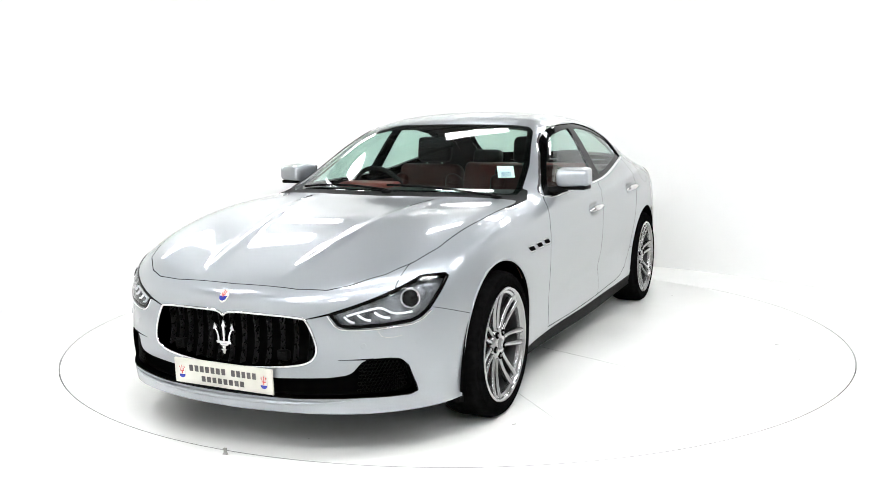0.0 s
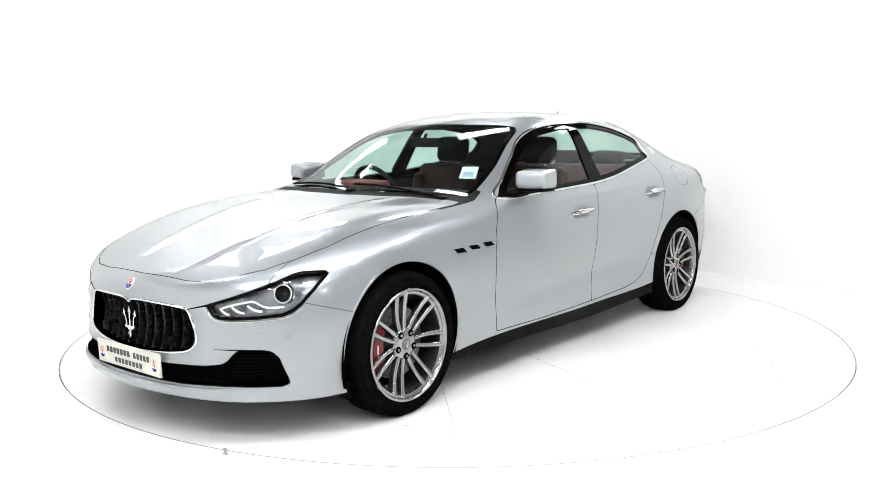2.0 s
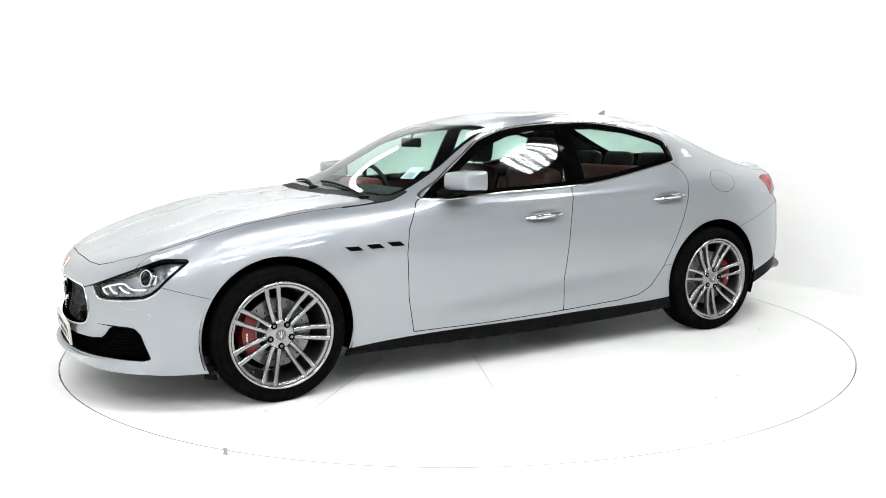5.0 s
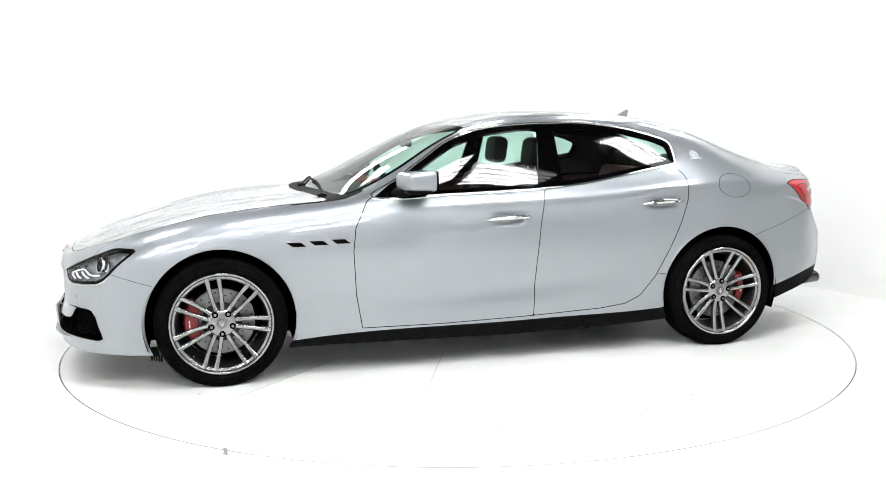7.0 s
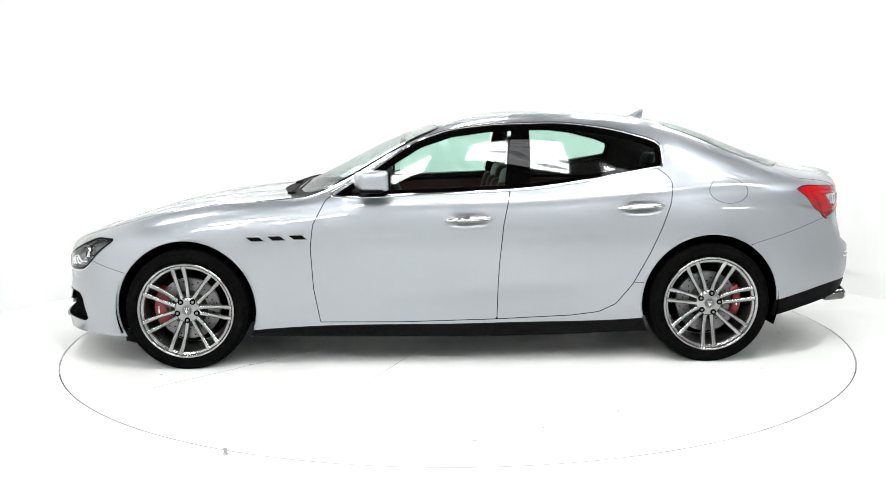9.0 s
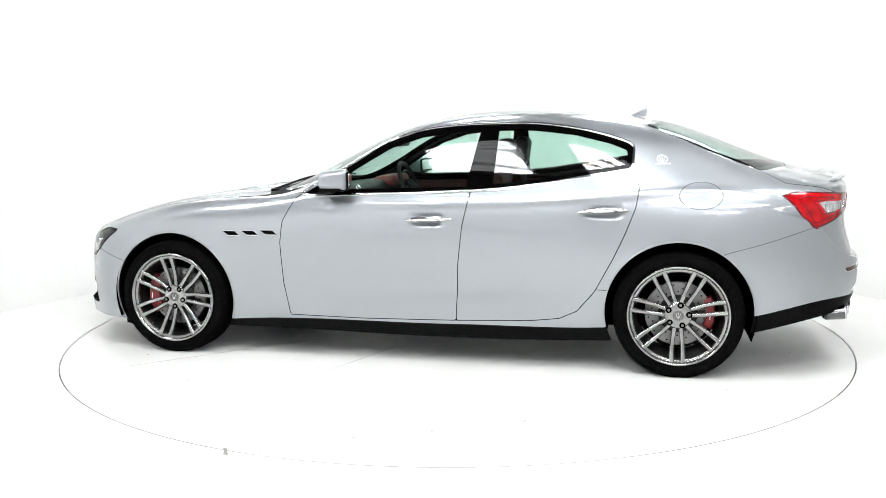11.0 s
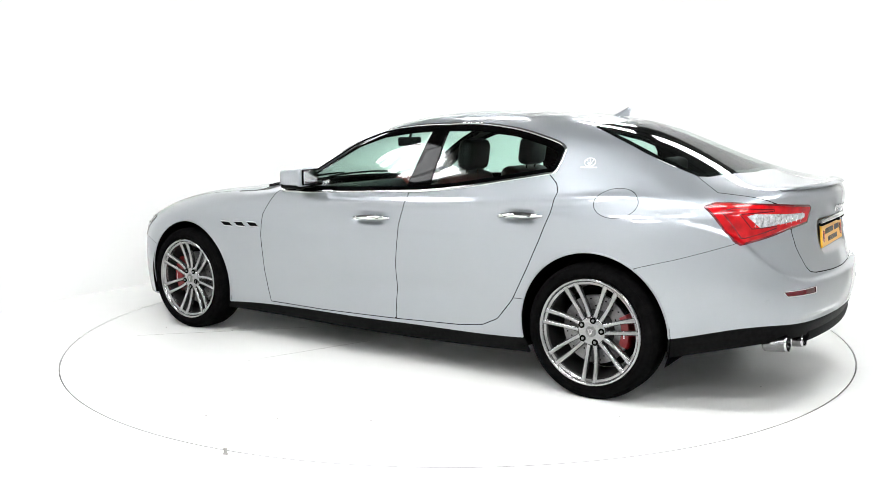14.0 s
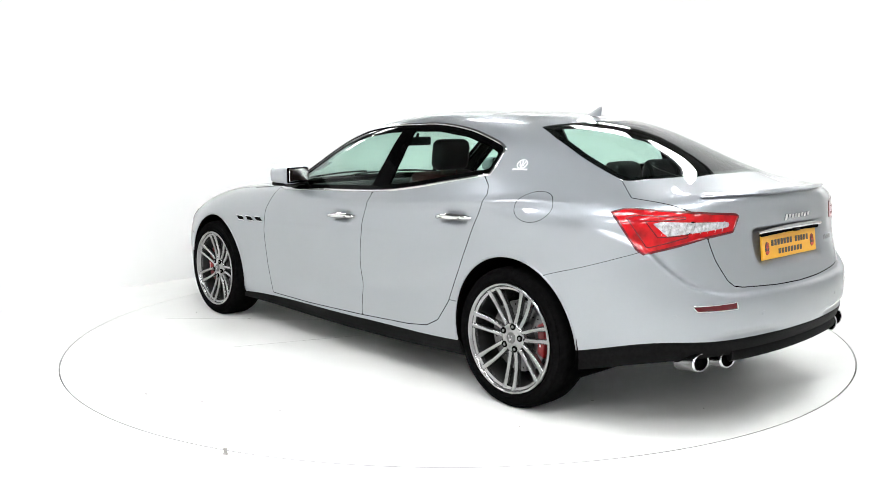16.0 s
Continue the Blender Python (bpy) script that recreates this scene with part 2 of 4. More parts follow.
def bank(x, y, turn=0):
    """A ceiling bank of five broad glowing tubes side by side in a white tray."""
    root = tagged(new("ceiling_light"), "white ceiling tray with five bare glowing tubes", "lamp", "ceiling light banks")
    b = bmesh.new()
    box(b, 0, 0, 0.11, 1.00, 0.66, 0.04, bevel=0.01)
    box(b, 0, 0, 0.17, 0.2, 0.2, 0.08)
    part("tray", b, HOUSING, root, smooth=False)
    for k in range(5):
        b = bmesh.new()
        tube(b, [(-0.47, -0.252 + 0.126 * k, 0.05), (0.47, -0.252 + 0.126 * k, 0.05)], 0.020, 10, flat=2.2)
        part("tube", b, TUBEGLOW, root)
    for q in (-.42, .42):
        b = bmesh.new()
        tube(b, [(q, 0, .14), (q, 0, CEIL - LAMPS)], .008, 6)
        part("hanger", b, HOUSING, root)
    root.matrix_world = pose(x, y, LAMPS, 0, 0, turn)
    return root


first = bank(*BANKS[0])
for bx, by, turn in BANKS[1:]:
    copy_thing(first, pose(bx, by, LAMPS, 0, 0, turn))
for k in range(13):
    bm = bmesh.new()
    box(bm, 0, -8.4 + 1.25 * k, CEIL - 0.05, 12.55, 0.07, 0.1)
    tagged(part("purlin", bm, PURLIN, smooth=False), "thin grey steel purlin under the ceiling", "purlin", "ceiling purlins")


# ---------------------------------------------------------------- the car: body surface
# x runs to the nose, y to the car's left, z up; the origin lies on the ground midway between the axles.
CX, CY = 0.0612, 0.0344     # the car stands a little off the turntable's axis
car = tagged(new("car"), "silver four-door saloon with red leather inside, parked on the turntable", "car")

ROW_Y = [
    None,
    spline((2.04, .850), (1.9, .889), (1.5, .93), (1.1, .91), (0, .91), (-1.1, .915), (-1.5, .94), (-1.8, .925), (-2.2, .83)),
    spline((2.04, .872), (1.9, .905), (1.5, .94), (1.1, .92), (0, .905), (-.7, .905), (-1.1, .92), (-1.5, .945), (-1.8, .935), (-2.05, .89), (-2.2, .84)),
    spline((2.04, .872), (1.9, .905), (1.5, .945), (1.1, .935), (0, .93), (-.7, .93), (-1.1, .935), (-1.5, .95), (-1.8, .935), (-2.05, .885), (-2.2, .835)),
    spline((2.04, .856), (1.9, .889), (1.5, .925), (1.1, .932), (.8, .932), (0, .93), (-.6, .925), (-1.1, .925), (-1.5, .94), (-1.8, .92), (-2.05, .87), (-2.2, .82)),
    spline((2.04, .815), (1.9, .853), (1.7, .877), (1.4, .89), (1, .895), (.5, .90), (-.3, .90), (-.9, .895), (-1.2, .895), (-1.6, .887), (-1.9, .872), (-2.05, .845), (-2.2, .80)),
    spline((2.3, .62), (1.95, .72), (1.5, .76), (1.0, .80), (.75, .845), (.5, .83), (.2, .78), (-.3, .745), (-.8, .735), (-1.2, .735), (-1.5, .735), (-1.86, .74), (-2.2, .68), (-2.45, .61)),
    spline((2.4, .42), (2.0, .48), (1.5, .54), (1.0, .62), (.75, .70), (.5, .70), (.17, .668), (-.05, .65), (-.3, .636), (-.8, .615), (-1.2, .60), (-1.5, .582), (-1.86, .57), (-2.2, .50), (-2.5, .44)),
]
ROW_Z = [
    spline((2.04, .185), (1.1, .175), (-1.1, .18), (-1.8, .235), (-2.2, .33)),
    spline((2.04, .27), (1, .27), (-1.2, .28), (-1.8, .35), (-2.2, .43)),
    spline((2.04, .39), (0, .42), (-1.2, .46), (-2.2, .55)),
    spline((2.04, .52), (1.7, .6), (1.3, .62), (0, .62), (-1.2, .66), (-1.6, .68), (-2.2, .70)),
    spline((2.04, .62), (1.7, .72), (1.3, .76), (.8, .78), (0, .80), (-.6, .82), (-1.2, .85), (-1.6, .86), (-2.2, .86)),
    spline((2.04, .70), (1.9, .76), (1.7, .82), (1.4, .87), (1, .90), (.5, .93), (-.3, .955), (-.9, .985), (-1.2, 1.0), (-1.6, .99), (-1.9, .985), (-2.2, .98)),
    spline((2.3, .695), (2.1, .77), (1.95, .822), (1.7, .898), (1.4, .948), (1.1, .965), (.75, .975), (.5, 1.04), (.2, 1.16), (-.3, 1.21), (-.8, 1.22), (-1.2, 1.21), (-1.5, 1.15), (-1.86, 1.08), (-2.2, 1.045), (-2.45, 1.03)),
    spline((2.4, .668), (2.2, .735), (1.95, .82), (1.7, .895), (1.4, .95), (1.1, .975), (.9, .985), (.78, 1.0), (.62, 1.06), (.45, 1.155), (.33, 1.223), (.17, 1.315), (-.05, 1.385), (-.3, 1.414), (-.8, 1.420), (-1.2, 1.378), (-1.5, 1.297), (-1.86, 1.15), (-2.2, 1.072), (-2.5, 1.055)),
    None,
    spline((2.4, .672), (2.2, .747), (1.95, .827), (1.7, .894), (1.4, .944), (1.1, .974), (.98, .990), (.9, 1.016), (.70, 1.118), (.47, 1.241), (.17, 1.358), (-.05, 1.433), (-.43, 1.464), (-.8, 1.460), (-1.18, 1.432), (-1.5, 1.372), (-1.86, 1.228), (-2.2, 1.097), (-2.35, 1.078), (-2.52, 1.062)),
]
STATIONS = [2.04, 1.9, 1.72, 1.5, 1.28, 1.08, .92, .78, .62, .45, .25, .05, -.2, -.5, -.8, -1.05, -1.25, -1.45, -1.65, -1.85, -2.03, -2.2]
BOW = [0, 0, 0, 0, 0, 0, .16, .27, .33, .36]
BOW_AT = spline((2.04, 1.0), (1.5, .75), (.9, .6), (.4, .45), (-.3, 0), (-1.0, 0), (-1.5, -.3), (-2.2, -.86))


def row_point(x, j):
    x = x + float(BOW_AT(x)) * BOW[j]
    if j == 0:
        return (x, float(ROW_Y[1](x)) - .02, float(ROW_Z[0](x)))
    if j == 9:
        return (x, 0.0, float(ROW_Z[9](x)))
    if j == 8:
        z7, z9 = float(ROW_Z[7](x)), float(ROW_Z[9](x))
        return (x, .5 * float(ROW_Y[7](x)), z9 - .25 * (z9 - z7))
    return (x, float(ROW_Y[j](x)), float(ROW_Z[j](x)))


def body_cage():
    """Control cage of the whole skin: sides and top as one sheet, nose and tail closed in front and behind."""
    verts, index, faces = [], {}, []

    def vert(key, p, s):
        k = (key, 0 if abs(p[1]) < 1e-6 else s)
        if k not in index:
            index[k] = len(verts)
            verts.append((p[0], p[1] * s, p[2]))
        return index[k]

    grid = {(i, j): row_point(x, j) for i, x in enumerate(STATIONS) for j in range(10)}
    last = len(STATIONS) - 1
    nose_x = spline((0, 2.392), (.26, 2.372), (.45, 2.328), (.61, 2.265), (.72, 2.19), (.83, 2.08))
    nose_y = [None, .665, .45, .225, 0]
    nose_row = [(.19, .02), (.265, .035), (.36, .012), (.48, 0), (.595, -.002)]
    tail_in = [None, .10, .04, .01, 0]
    tail_row = [(.36, -2.49), (.45, -2.53), (.60, -2.53), (.74, -2.465), (.87, -2.44)]
    nose, tail = {}, {}
    for c in range(5):
        for k in range(6):
            if c == 0 or k == 5:
                nose[c, k] = ((0, k) if c == 0 else (0, 5 + c), grid[0, k if c == 0 else 5 + c])
                tail[c, k] = ((last, k) if c == 0 else (last, 5 + c), grid[last, k if c == 0 else 5 + c])
            else:
                z, dx = nose_row[k]
                nose[c, k] = (("n", c, k), (float(nose_x(nose_y[c])) + dx, nose_y[c], z))
                z, xc = tail_row[k]
                tail[c, k] = (("t", c, k), (xc + tail_in[c], nose_y[c], z))
    for s in (1, -1):
        def quad(q):
            ids = [vert(key, p, s) for key, p in q]
            faces.append(ids if s > 0 else ids[::-1])
        for i in range(last):
            for j in range(9):
                quad([((a, b), grid[a, b]) for a, b in ((i, j), (i, j + 1), (i + 1, j + 1), (i + 1, j))][::-1])
        for c in range(4):
            for k in range(5):
                quad([nose[c, k], nose[c, k + 1], nose[c + 1, k + 1], nose[c + 1, k]])
                quad([tail[c, k], tail[c, k + 1], tail[c + 1, k + 1], tail[c + 1, k]][::-1])
    return verts, faces


def smooth_surface(verts, faces, levels):
    """The cage's subdivision surface as arrays: points, normals and faces."""
    mesh = bpy.data.meshes.new("cage")
    mesh.from_pydata(verts, [], faces)
    ob = new("cage", mesh)
    mod = ob.modifiers.new("subsurf", "SUBSURF")
    mod.levels = levels
    done = bpy.data.meshes.new_from_object(ob.evaluated_get(bpy.context.evaluated_depsgraph_get()))
    n = len(done.vertices)
    co, no = np.empty(n * 3), np.empty(n * 3)
    done.vertices.foreach_get("co", co)
    done.vertices.foreach_get("normal", no)
    polys = np.empty(len(done.polygons) * 4, int)
    done.polygons.foreach_get("vertices", polys)
    bpy.data.objects.remove(ob)
    bpy.data.meshes.remove(mesh)
    bpy.data.meshes.remove(done)
    co, no = co.reshape(-1, 3), no.reshape(-1, 3)
    if (no * co)[:, 1].sum() < 0:
        no = -no
        polys = polys.reshape(-1, 4)[:, ::-1]
    return co, no, polys.reshape(-1, 4)


SKIN, NORM, QUADS = smooth_surface(*body_cage(), 4)
# pressed-in character lines: two bonnet ridges, a shoulder line and a lower door scallop
_x, _y, _z = SKIN.T
_ridge = .20 + .21 * (2.3 - _x) / 1.35
_lift = .0065 * np.exp(-((np.abs(_y) - _ridge) / .034) ** 2) * np.clip((_x - .95) / .2, 0, 1) * np.clip((2.3 - _x) / .25, 0, 1) * (_z > .6)
# shallow flank step: a reflection edge in the paint put into the shape
_line = .735 + .045 * np.clip((1.1 - _x) / 1.6, 0, 1)
_fade = np.clip((1.25 - _x) / .5, 0, 1) * np.clip((_x + 1.0) / .6, 0, 1) * (np.abs(_y) > .8)
_below = np.clip(_line - _z, -.06, 1)
_reflection_step = .003 / (1 + np.exp(-_below / .007)) * np.exp(-np.maximum(_below, 0) / .09) * _fade * (_z < 1.0)
_scoop = .010 * np.exp(-((_z - .40 - .06 * (.5 - _x)) / .065) ** 2) * np.clip((.75 - _x) / .4, 0, 1) * np.clip((_x + 1.05) / .4, 0, 1) * (np.abs(_y) > .8)
_cup = sum(.020 * np.exp(-((_x - a) / .085) ** 4 - ((_z - c) / .030) ** 4) for a, c in ((-.112, .840), (-1.092, .900))) * (np.abs(_y) > .7)
_crest = spline((.8, .925), (0, .930), (-.6, .945), (-1.2, .985), (-1.6, 1.012), (-2.0, 1.004))(_x)
_shoulder = .008 * np.exp(-((_z - _crest) / .019) ** 2) * np.clip((.55 - _x) / .6, 0, 1) * np.clip((_x + 1.95) / .3, 0, 1) * (np.abs(_y) > .7)
# a ledge across the rear bumper that sweeps up to the tail lights, and the hollow for the rear plate
_ledge = spline((0, .625), (.40, .628), (.55, .634), (.64, .655), (.71, .70), (.76, .76), (.80, .82), (.95, .98))(np.abs(_y))
_over = _z - _ledge
_push = np.where(_over < 0, .016 * np.exp(_over / .085), -.014 * np.exp(-_over / .075)) * np.tanh(np.abs(_over) / .007) * np.clip((-1.96 - _x) / .20, 0, 1)


def _soft(a):
    a = np.clip(a, 0, 1)
    return a * a * (3 - 2 * a)


_tuck = .012 * np.exp(-((_z - .452) / .016) ** 2) * _soft((.66 - np.abs(_y)) / .14) * _soft((np.abs(_y) - .16) / .14) * (_x < -2.2)
_hollow = .030 * _soft((.345 - .25 * (.89 - _z) - np.abs(_y)) / .05) * _soft((.905 - _z) / .025) * _soft((_z - .715) / .06) * (_x < -2.2)
SKIN = SKIN + NORM * (_lift + _shoulder - _reflection_step - _scoop - _cup + _push - _hollow - _tuck)[:, None]
_cross = np.cross(SKIN[QUADS[:, 2]] - SKIN[QUADS[:, 0]], SKIN[QUADS[:, 3]] - SKIN[QUADS[:, 1]])
_sum = np.zeros_like(SKIN)
for k in range(4):
    np.add.at(_sum, QUADS[:, k], _cross)
_sum *= np.sign((_sum * NORM).sum(1))[:, None]
NORM = _sum / np.maximum(np.linalg.norm(_sum, axis=1), 1e-9)[:, None]


# Fields over the skin: negative inside.
def poly(u, v, pts, r=0.0):
    """Signed distance to a closed outline in two of the skin's coordinates; r rounds its corners."""
    p = np.array(pts, float)
    d = np.full(len(u), 1e9)
    inside = np.zeros(len(u), bool)
    for a, b in zip(p, np.roll(p, -1, 0)):
        e, w = b - a, np.stack([u - a[0], v - a[1]], 1)
        t = np.clip(w @ e / (e @ e), 0, 1)
        d = np.minimum(d, np.hypot(*(w - t[:, None] * e).T))
        c = (a[1] > v) != (b[1] > v)
        with np.errstate(divide="ignore", invalid="ignore"):
            inside ^= c & (u < (b[0] - a[0]) * (v - a[1]) / (b[1] - a[1] + 1e-12) + a[0])
    return np.where(inside, -d, d) - r


def curve(pts, n=10):
    """A closed smooth outline through a few points (Catmull-Rom)."""
    p = [np.array(q, float) for q in pts]
    out = []
    for i in range(len(p)):
        a, b, c, d = p[i - 1], p[i], p[(i + 1) % len(p)], p[(i + 2) % len(p)]
        for k in range(n):
            t = k / n
            out.append(tuple(.5 * (2 * b + (c - a) * t + (2 * a - 5 * b + 4 * c - d) * t**2 + (3 * b - a - 3 * c + d) * t**3)))
    return out


X, Y, Z = SKIN.T
AY = np.abs(Y)


def both(*f):
    return np.max(f, axis=0)


def either(*f):
    return np.min(f, axis=0)


def panel(name, mat, field, parent=car, label="", lip=0.014, push=0.0, only_lip=False):
    """The piece of the skin where field < 0, cut along its edge, with a folded-in lip."""
    f = field
    keep, points, normals, made, faces, rim = {}, [], [], {}, [], {}

    def old(i):
        if i not in keep:
            keep[i] = len(points)
            points.append(SKIN[i] + NORM[i] * push)
            normals.append(NORM[i])
        return keep[i]

    def cut(i, j):
        k = (min(i, j), max(i, j))
        if k not in made:
            a, b = k
            t = f[a] / (f[a] - f[b])
            made[k] = len(points)
            n = NORM[a] * (1 - t) + NORM[b] * t
            n = n / np.linalg.norm(n)
            points.append(SKIN[a] * (1 - t) + SKIN[b] * t + n * push)
            normals.append(n)
        return made[k]

    ins = f[QUADS] < 0
    for q, s in zip(QUADS[ins.any(1)], ins[ins.any(1)]):
        if s.all():
            faces.append([old(i) for i in q])
            continue
        ring = []
        for n in range(4):
            i, j = q[n], q[(n + 1) % 4]
            if s[n]:
                ring.append(old(i))
            if s[n] != s[(n + 1) % 4]:
                ring.append(cut(i, j))
        if len(ring) > 2:
            faces.append(ring)
    for q in faces:
        for a, b in zip(q, q[1:] + q[:1]):
            rim[(a, b)] = rim.get((a, b), 0) + 1
    edges = [(a, b) for a, b in rim if (b, a) not in rim]
    if lip:
        base = {}
        for a, b in edges:
            for i in (a, b):
                if i not in base:
                    base[i] = len(points)
                    points.append(points[i].copy())
                    points.append(points[i] - normals[i] * lip)
                    normals.append(normals[i])
                    normals.append(normals[i])
            p, q = base[a], base[b]
            faces.append([q, p, p + 1, q + 1])
    if only_lip:
        faces = faces[len(faces) - len(edges):]
    mesh = bpy.data.meshes.new(name)
    mesh.from_pydata([tuple(p) for p in points], [], faces)
    for p in mesh.polygons:
        p.use_smooth = True
    if lip:
        for p in mesh.polygons[len(mesh.polygons) - len(edges):]:
            p.use_smooth = False
    mesh.normals_split_custom_set_from_vertices([tuple(n) for n in normals])
    ob = link(name, mesh, mat, parent, label)
    if lip and mat is PAINT:
        mesh.materials.append(VOID)          # folded edges coloured near-black for the shade in the panel gaps
        for p in mesh.polygons[len(mesh.polygons) - len(edges):]:
            p.material_index = 1
    ob.location = (CX, CY, 0) if parent is car else (0, 0, 0)
    return ob


G = .0023           # half a panel gap
AXLE = 1.499
arch = np.minimum(np.hypot(X - AXLE, Z - .345), np.hypot(X + AXLE, Z - .350))
arch_cut = np.where(AY > .55, .392 - arch, -1.0)          # > 0 inside a wheel arch

WINDOW = [(.66, .975), (.52, 1.065), (.335, 1.182), (.17, 1.281), (-.02, 1.342), (-.25, 1.370), (-.45, 1.377), (-.68, 1.377), (-.93, 1.347), (-1.13, 1.297),
          (-1.235, 1.255), (-1.245, 1.20), (-1.235, 1.13), (-1.2, 1.118), (-.97, 1.080), (-.65, 1.028), (-.35, 1.000), (.2, .982)]
side = both(poly(X, Z, WINDOW), .575 - AY)                  # side glass with its chrome
WS = [(.955, 0), (.945, .2), (.91, .42), (.845, .68), (.80, .735), (.72, .735), (.45, .685), (.257, .625), (.10, .582), (.04, .535), (.06, .40), (.09, .2), (.095, 0)]
WS = WS + [(x, -y) for x, y in WS[-2:0:-1]]
screen = both(poly(X, Y, WS), .9 - Z)
RG = [(-1.395, 0), (-1.37, .3), (-1.31, .49), (-1.45, .54), (-1.65, .582), (-1.915, .612), (-1.96, .59), (-2.03, .46), (-2.104, .27), (-2.125, 0)]
RG = RG + [(x, -y) for x, y in RG[-2:0:-1]]
rear_glass = both(poly(X, Y, RG), 1.0 - Z)
HOOD = [(1.03, 0), (1.01, .3), (.95, .6), (.90, .775), (.97, .788), (1.416, .785), (1.826, .752), (1.977, .712), (2.112, .644), (2.221, .535), (2.268, .449), (2.294, .319), (2.308, 0)]
HOOD = HOOD + [(x, -y) for x, y in HOOD[-2:0:-1]]
hood = both(poly(X, Y, HOOD), .6 - Z)
cowl = both(poly(X, Y, [(1.1, -.9), (1.1, .9), (.70, .76), (.70, -.76)]), AY - .80, screen * -1, hood * -1, .9 - Z)
DOOR_F = [(.742, .257), (.775, .45), (.786, .692), (.77, .821), (.70, .955), (.675, .973), (.2, .980), (-.352, 1.0), (-.31, .808), (-.285, .581), (-.272, .286), (-.272, .262), (.3, .252)]
DOOR_R = [(-.352, 1.0), (-.65, 1.028), (-.97, 1.08), (-1.2, 1.118), (-1.262, 1.07), (-1.281, 1.03), (-1.265, .925), (-1.21, .78), (-1.144, .635), (-1.05, .456), (-.955, .342), (-.858, .297), (-.7, .278), (-.272, .262), (-.272, .286), (-.285, .581), (-.31, .808)]
door_f = both(poly(X, Z, DOOR_F), .6 - AY)
door_r = both(poly(X, Z, DOOR_R), .6 - AY)
fuel = np.where((Y > .6) & (X < -1.4), (np.hypot((X + 1.602) / .112, (Z - .985) / .070) - 1) * .085, 1.0)
skirt_line = spline((2.5, .10), (1.9, .12), (1.12, .213), (-.27, .238), (-1.12, .257), (-1.5, .30), (-1.88, .345), (-2.25, .425), (-2.6, .43))
skirt = Z - skirt_line(X)

S = (AY - X) / math.sqrt(2)          # across the front corner
R = (AY + X) / math.sqrt(2)          # across the rear corner
GRILLE = [(-.025, .602), (0, .577), (.025, .602), (.2, .599), (.37, .590), (.388, .575), (.415, .52), (.43, .47), (.428, .435), (.405, .405), (.35, .388), (.2, .373), (0, .367),
          (-.2, .373), (-.35, .388), (-.405, .405), (-.428, .435), (-.43, .47), (-.415, .52), (-.388, .575), (-.37, .590), (-.2, .599)]


def rounded(pts, times=2):
    """Cuts the corners of a closed outline."""
    for _ in range(times):
        out = []
        for a, b in zip(pts, pts[1:] + pts[:1]):
            out += [(.75 * a[0] + .25 * b[0], .75 * a[1] + .25 * b[1]), (.25 * a[0] + .75 * b[0], .25 * a[1] + .75 * b[1])]
        pts = out
    return pts


GRILLE = rounded(GRILLE)
grille = both(poly(Y, Z, GRILLE), 2.15 - X)
INTAKE = [(-.01, .258), (.36, .256), (.58, .262), (.765, .258), (.785, .27), (.782, .30), (.760, .385), (.735, .415), (.70, .420), (.63, .418), (.605, .405), (.575, .365), (.55, .352), (.48, .342), (.28, .334), (-.01, .336)]
intake = both(poly(AY, Z, INTAKE), 1.95 - X)
LAMP = [(-1.287, .606), (-1.258, .565), (-1.235, .555), (-1.187, .553), (-1.06, .560), (-.960, .570), (-.915, .588), (-.880, .615), (-.765, .735), (-.775, .742), (-.87, .744), (-.90, .740), (-1.0, .702), (-1.157, .648)]
lamp = both(poly(S, Z, LAMP), 1.8 - X)
TAIL = [(-.848, .985), (-.90, 1.000), (-.94, 1.003), (-1.172, .990), (-1.385, .974), (-1.398, .965), (-1.372, .897), (-1.235, .878), (-1.0, .818), (-.97, .815), (-.94, .835)]
tail = both(poly(R, Z, TAIL), X + 1.9)
TAIL_CLEAR = [(-1.01, .944), (-1.05, .952), (-1.35, .943), (-1.352, .920), (-1.22, .904), (-1.07, .889)]
tail_clear = both(poly(R, Z, TAIL_CLEAR), X + 1.9)
TRUNK = [(-.01, 1.3), (.66, 1.3), (.73, 1.05), (.66, 1.0), (.624, .98), (.561, .777), (.52, .69), (.49, .664), (.44, .655), (.2, .642), (-.01, .638)]
trunk = both(poly(AY, Z, TRUNK), X + 1.915, -rear_glass, (AY - .612) - .8 * (-X - 1.915))
refl = both(poly(AY, Z, [(.515, .572), (.515, .602), (.70, .592), (.685, .568)]), X + 2.2)
rear_seam = spline((-1.6, .635), (-1.709, .675), (-1.95, .745), (-2.175, .82), (-2.6, .98))
left, right = -Y, Y
from mathutils.bvhtree import BVHTree

TREE = BVHTree.FromPolygons([tuple(v) for v in SKIN], [tuple(int(i) for i in q) for q in QUADS])


def on_side(x, z, s=1):
    """Where the skin's flank stands at (x, z): place and normal."""
    p, n, _, _ = TREE.ray_cast(Vector((x, 2.0 * s, z)), Vector((0, -s, 0)))
    return p, (n if n.y * s > 0 else -n)


def on_end(y, z, s=1):
    """The skin seen from the nose (s = 1) or from the tail (s = -1) at (y, z)."""
    p, n, _, _ = TREE.ray_cast(Vector((4.0 * s, y, z)), Vector((-s, 0, 0)))
    return p, (n if n.x * s > 0 else -n)


def on_top(x, y):
    p, n, _, _ = TREE.ray_cast(Vector((x, y, 3.0)), Vector((0, 0, -1)))
    return p, (n if n.z > 0 else -n)


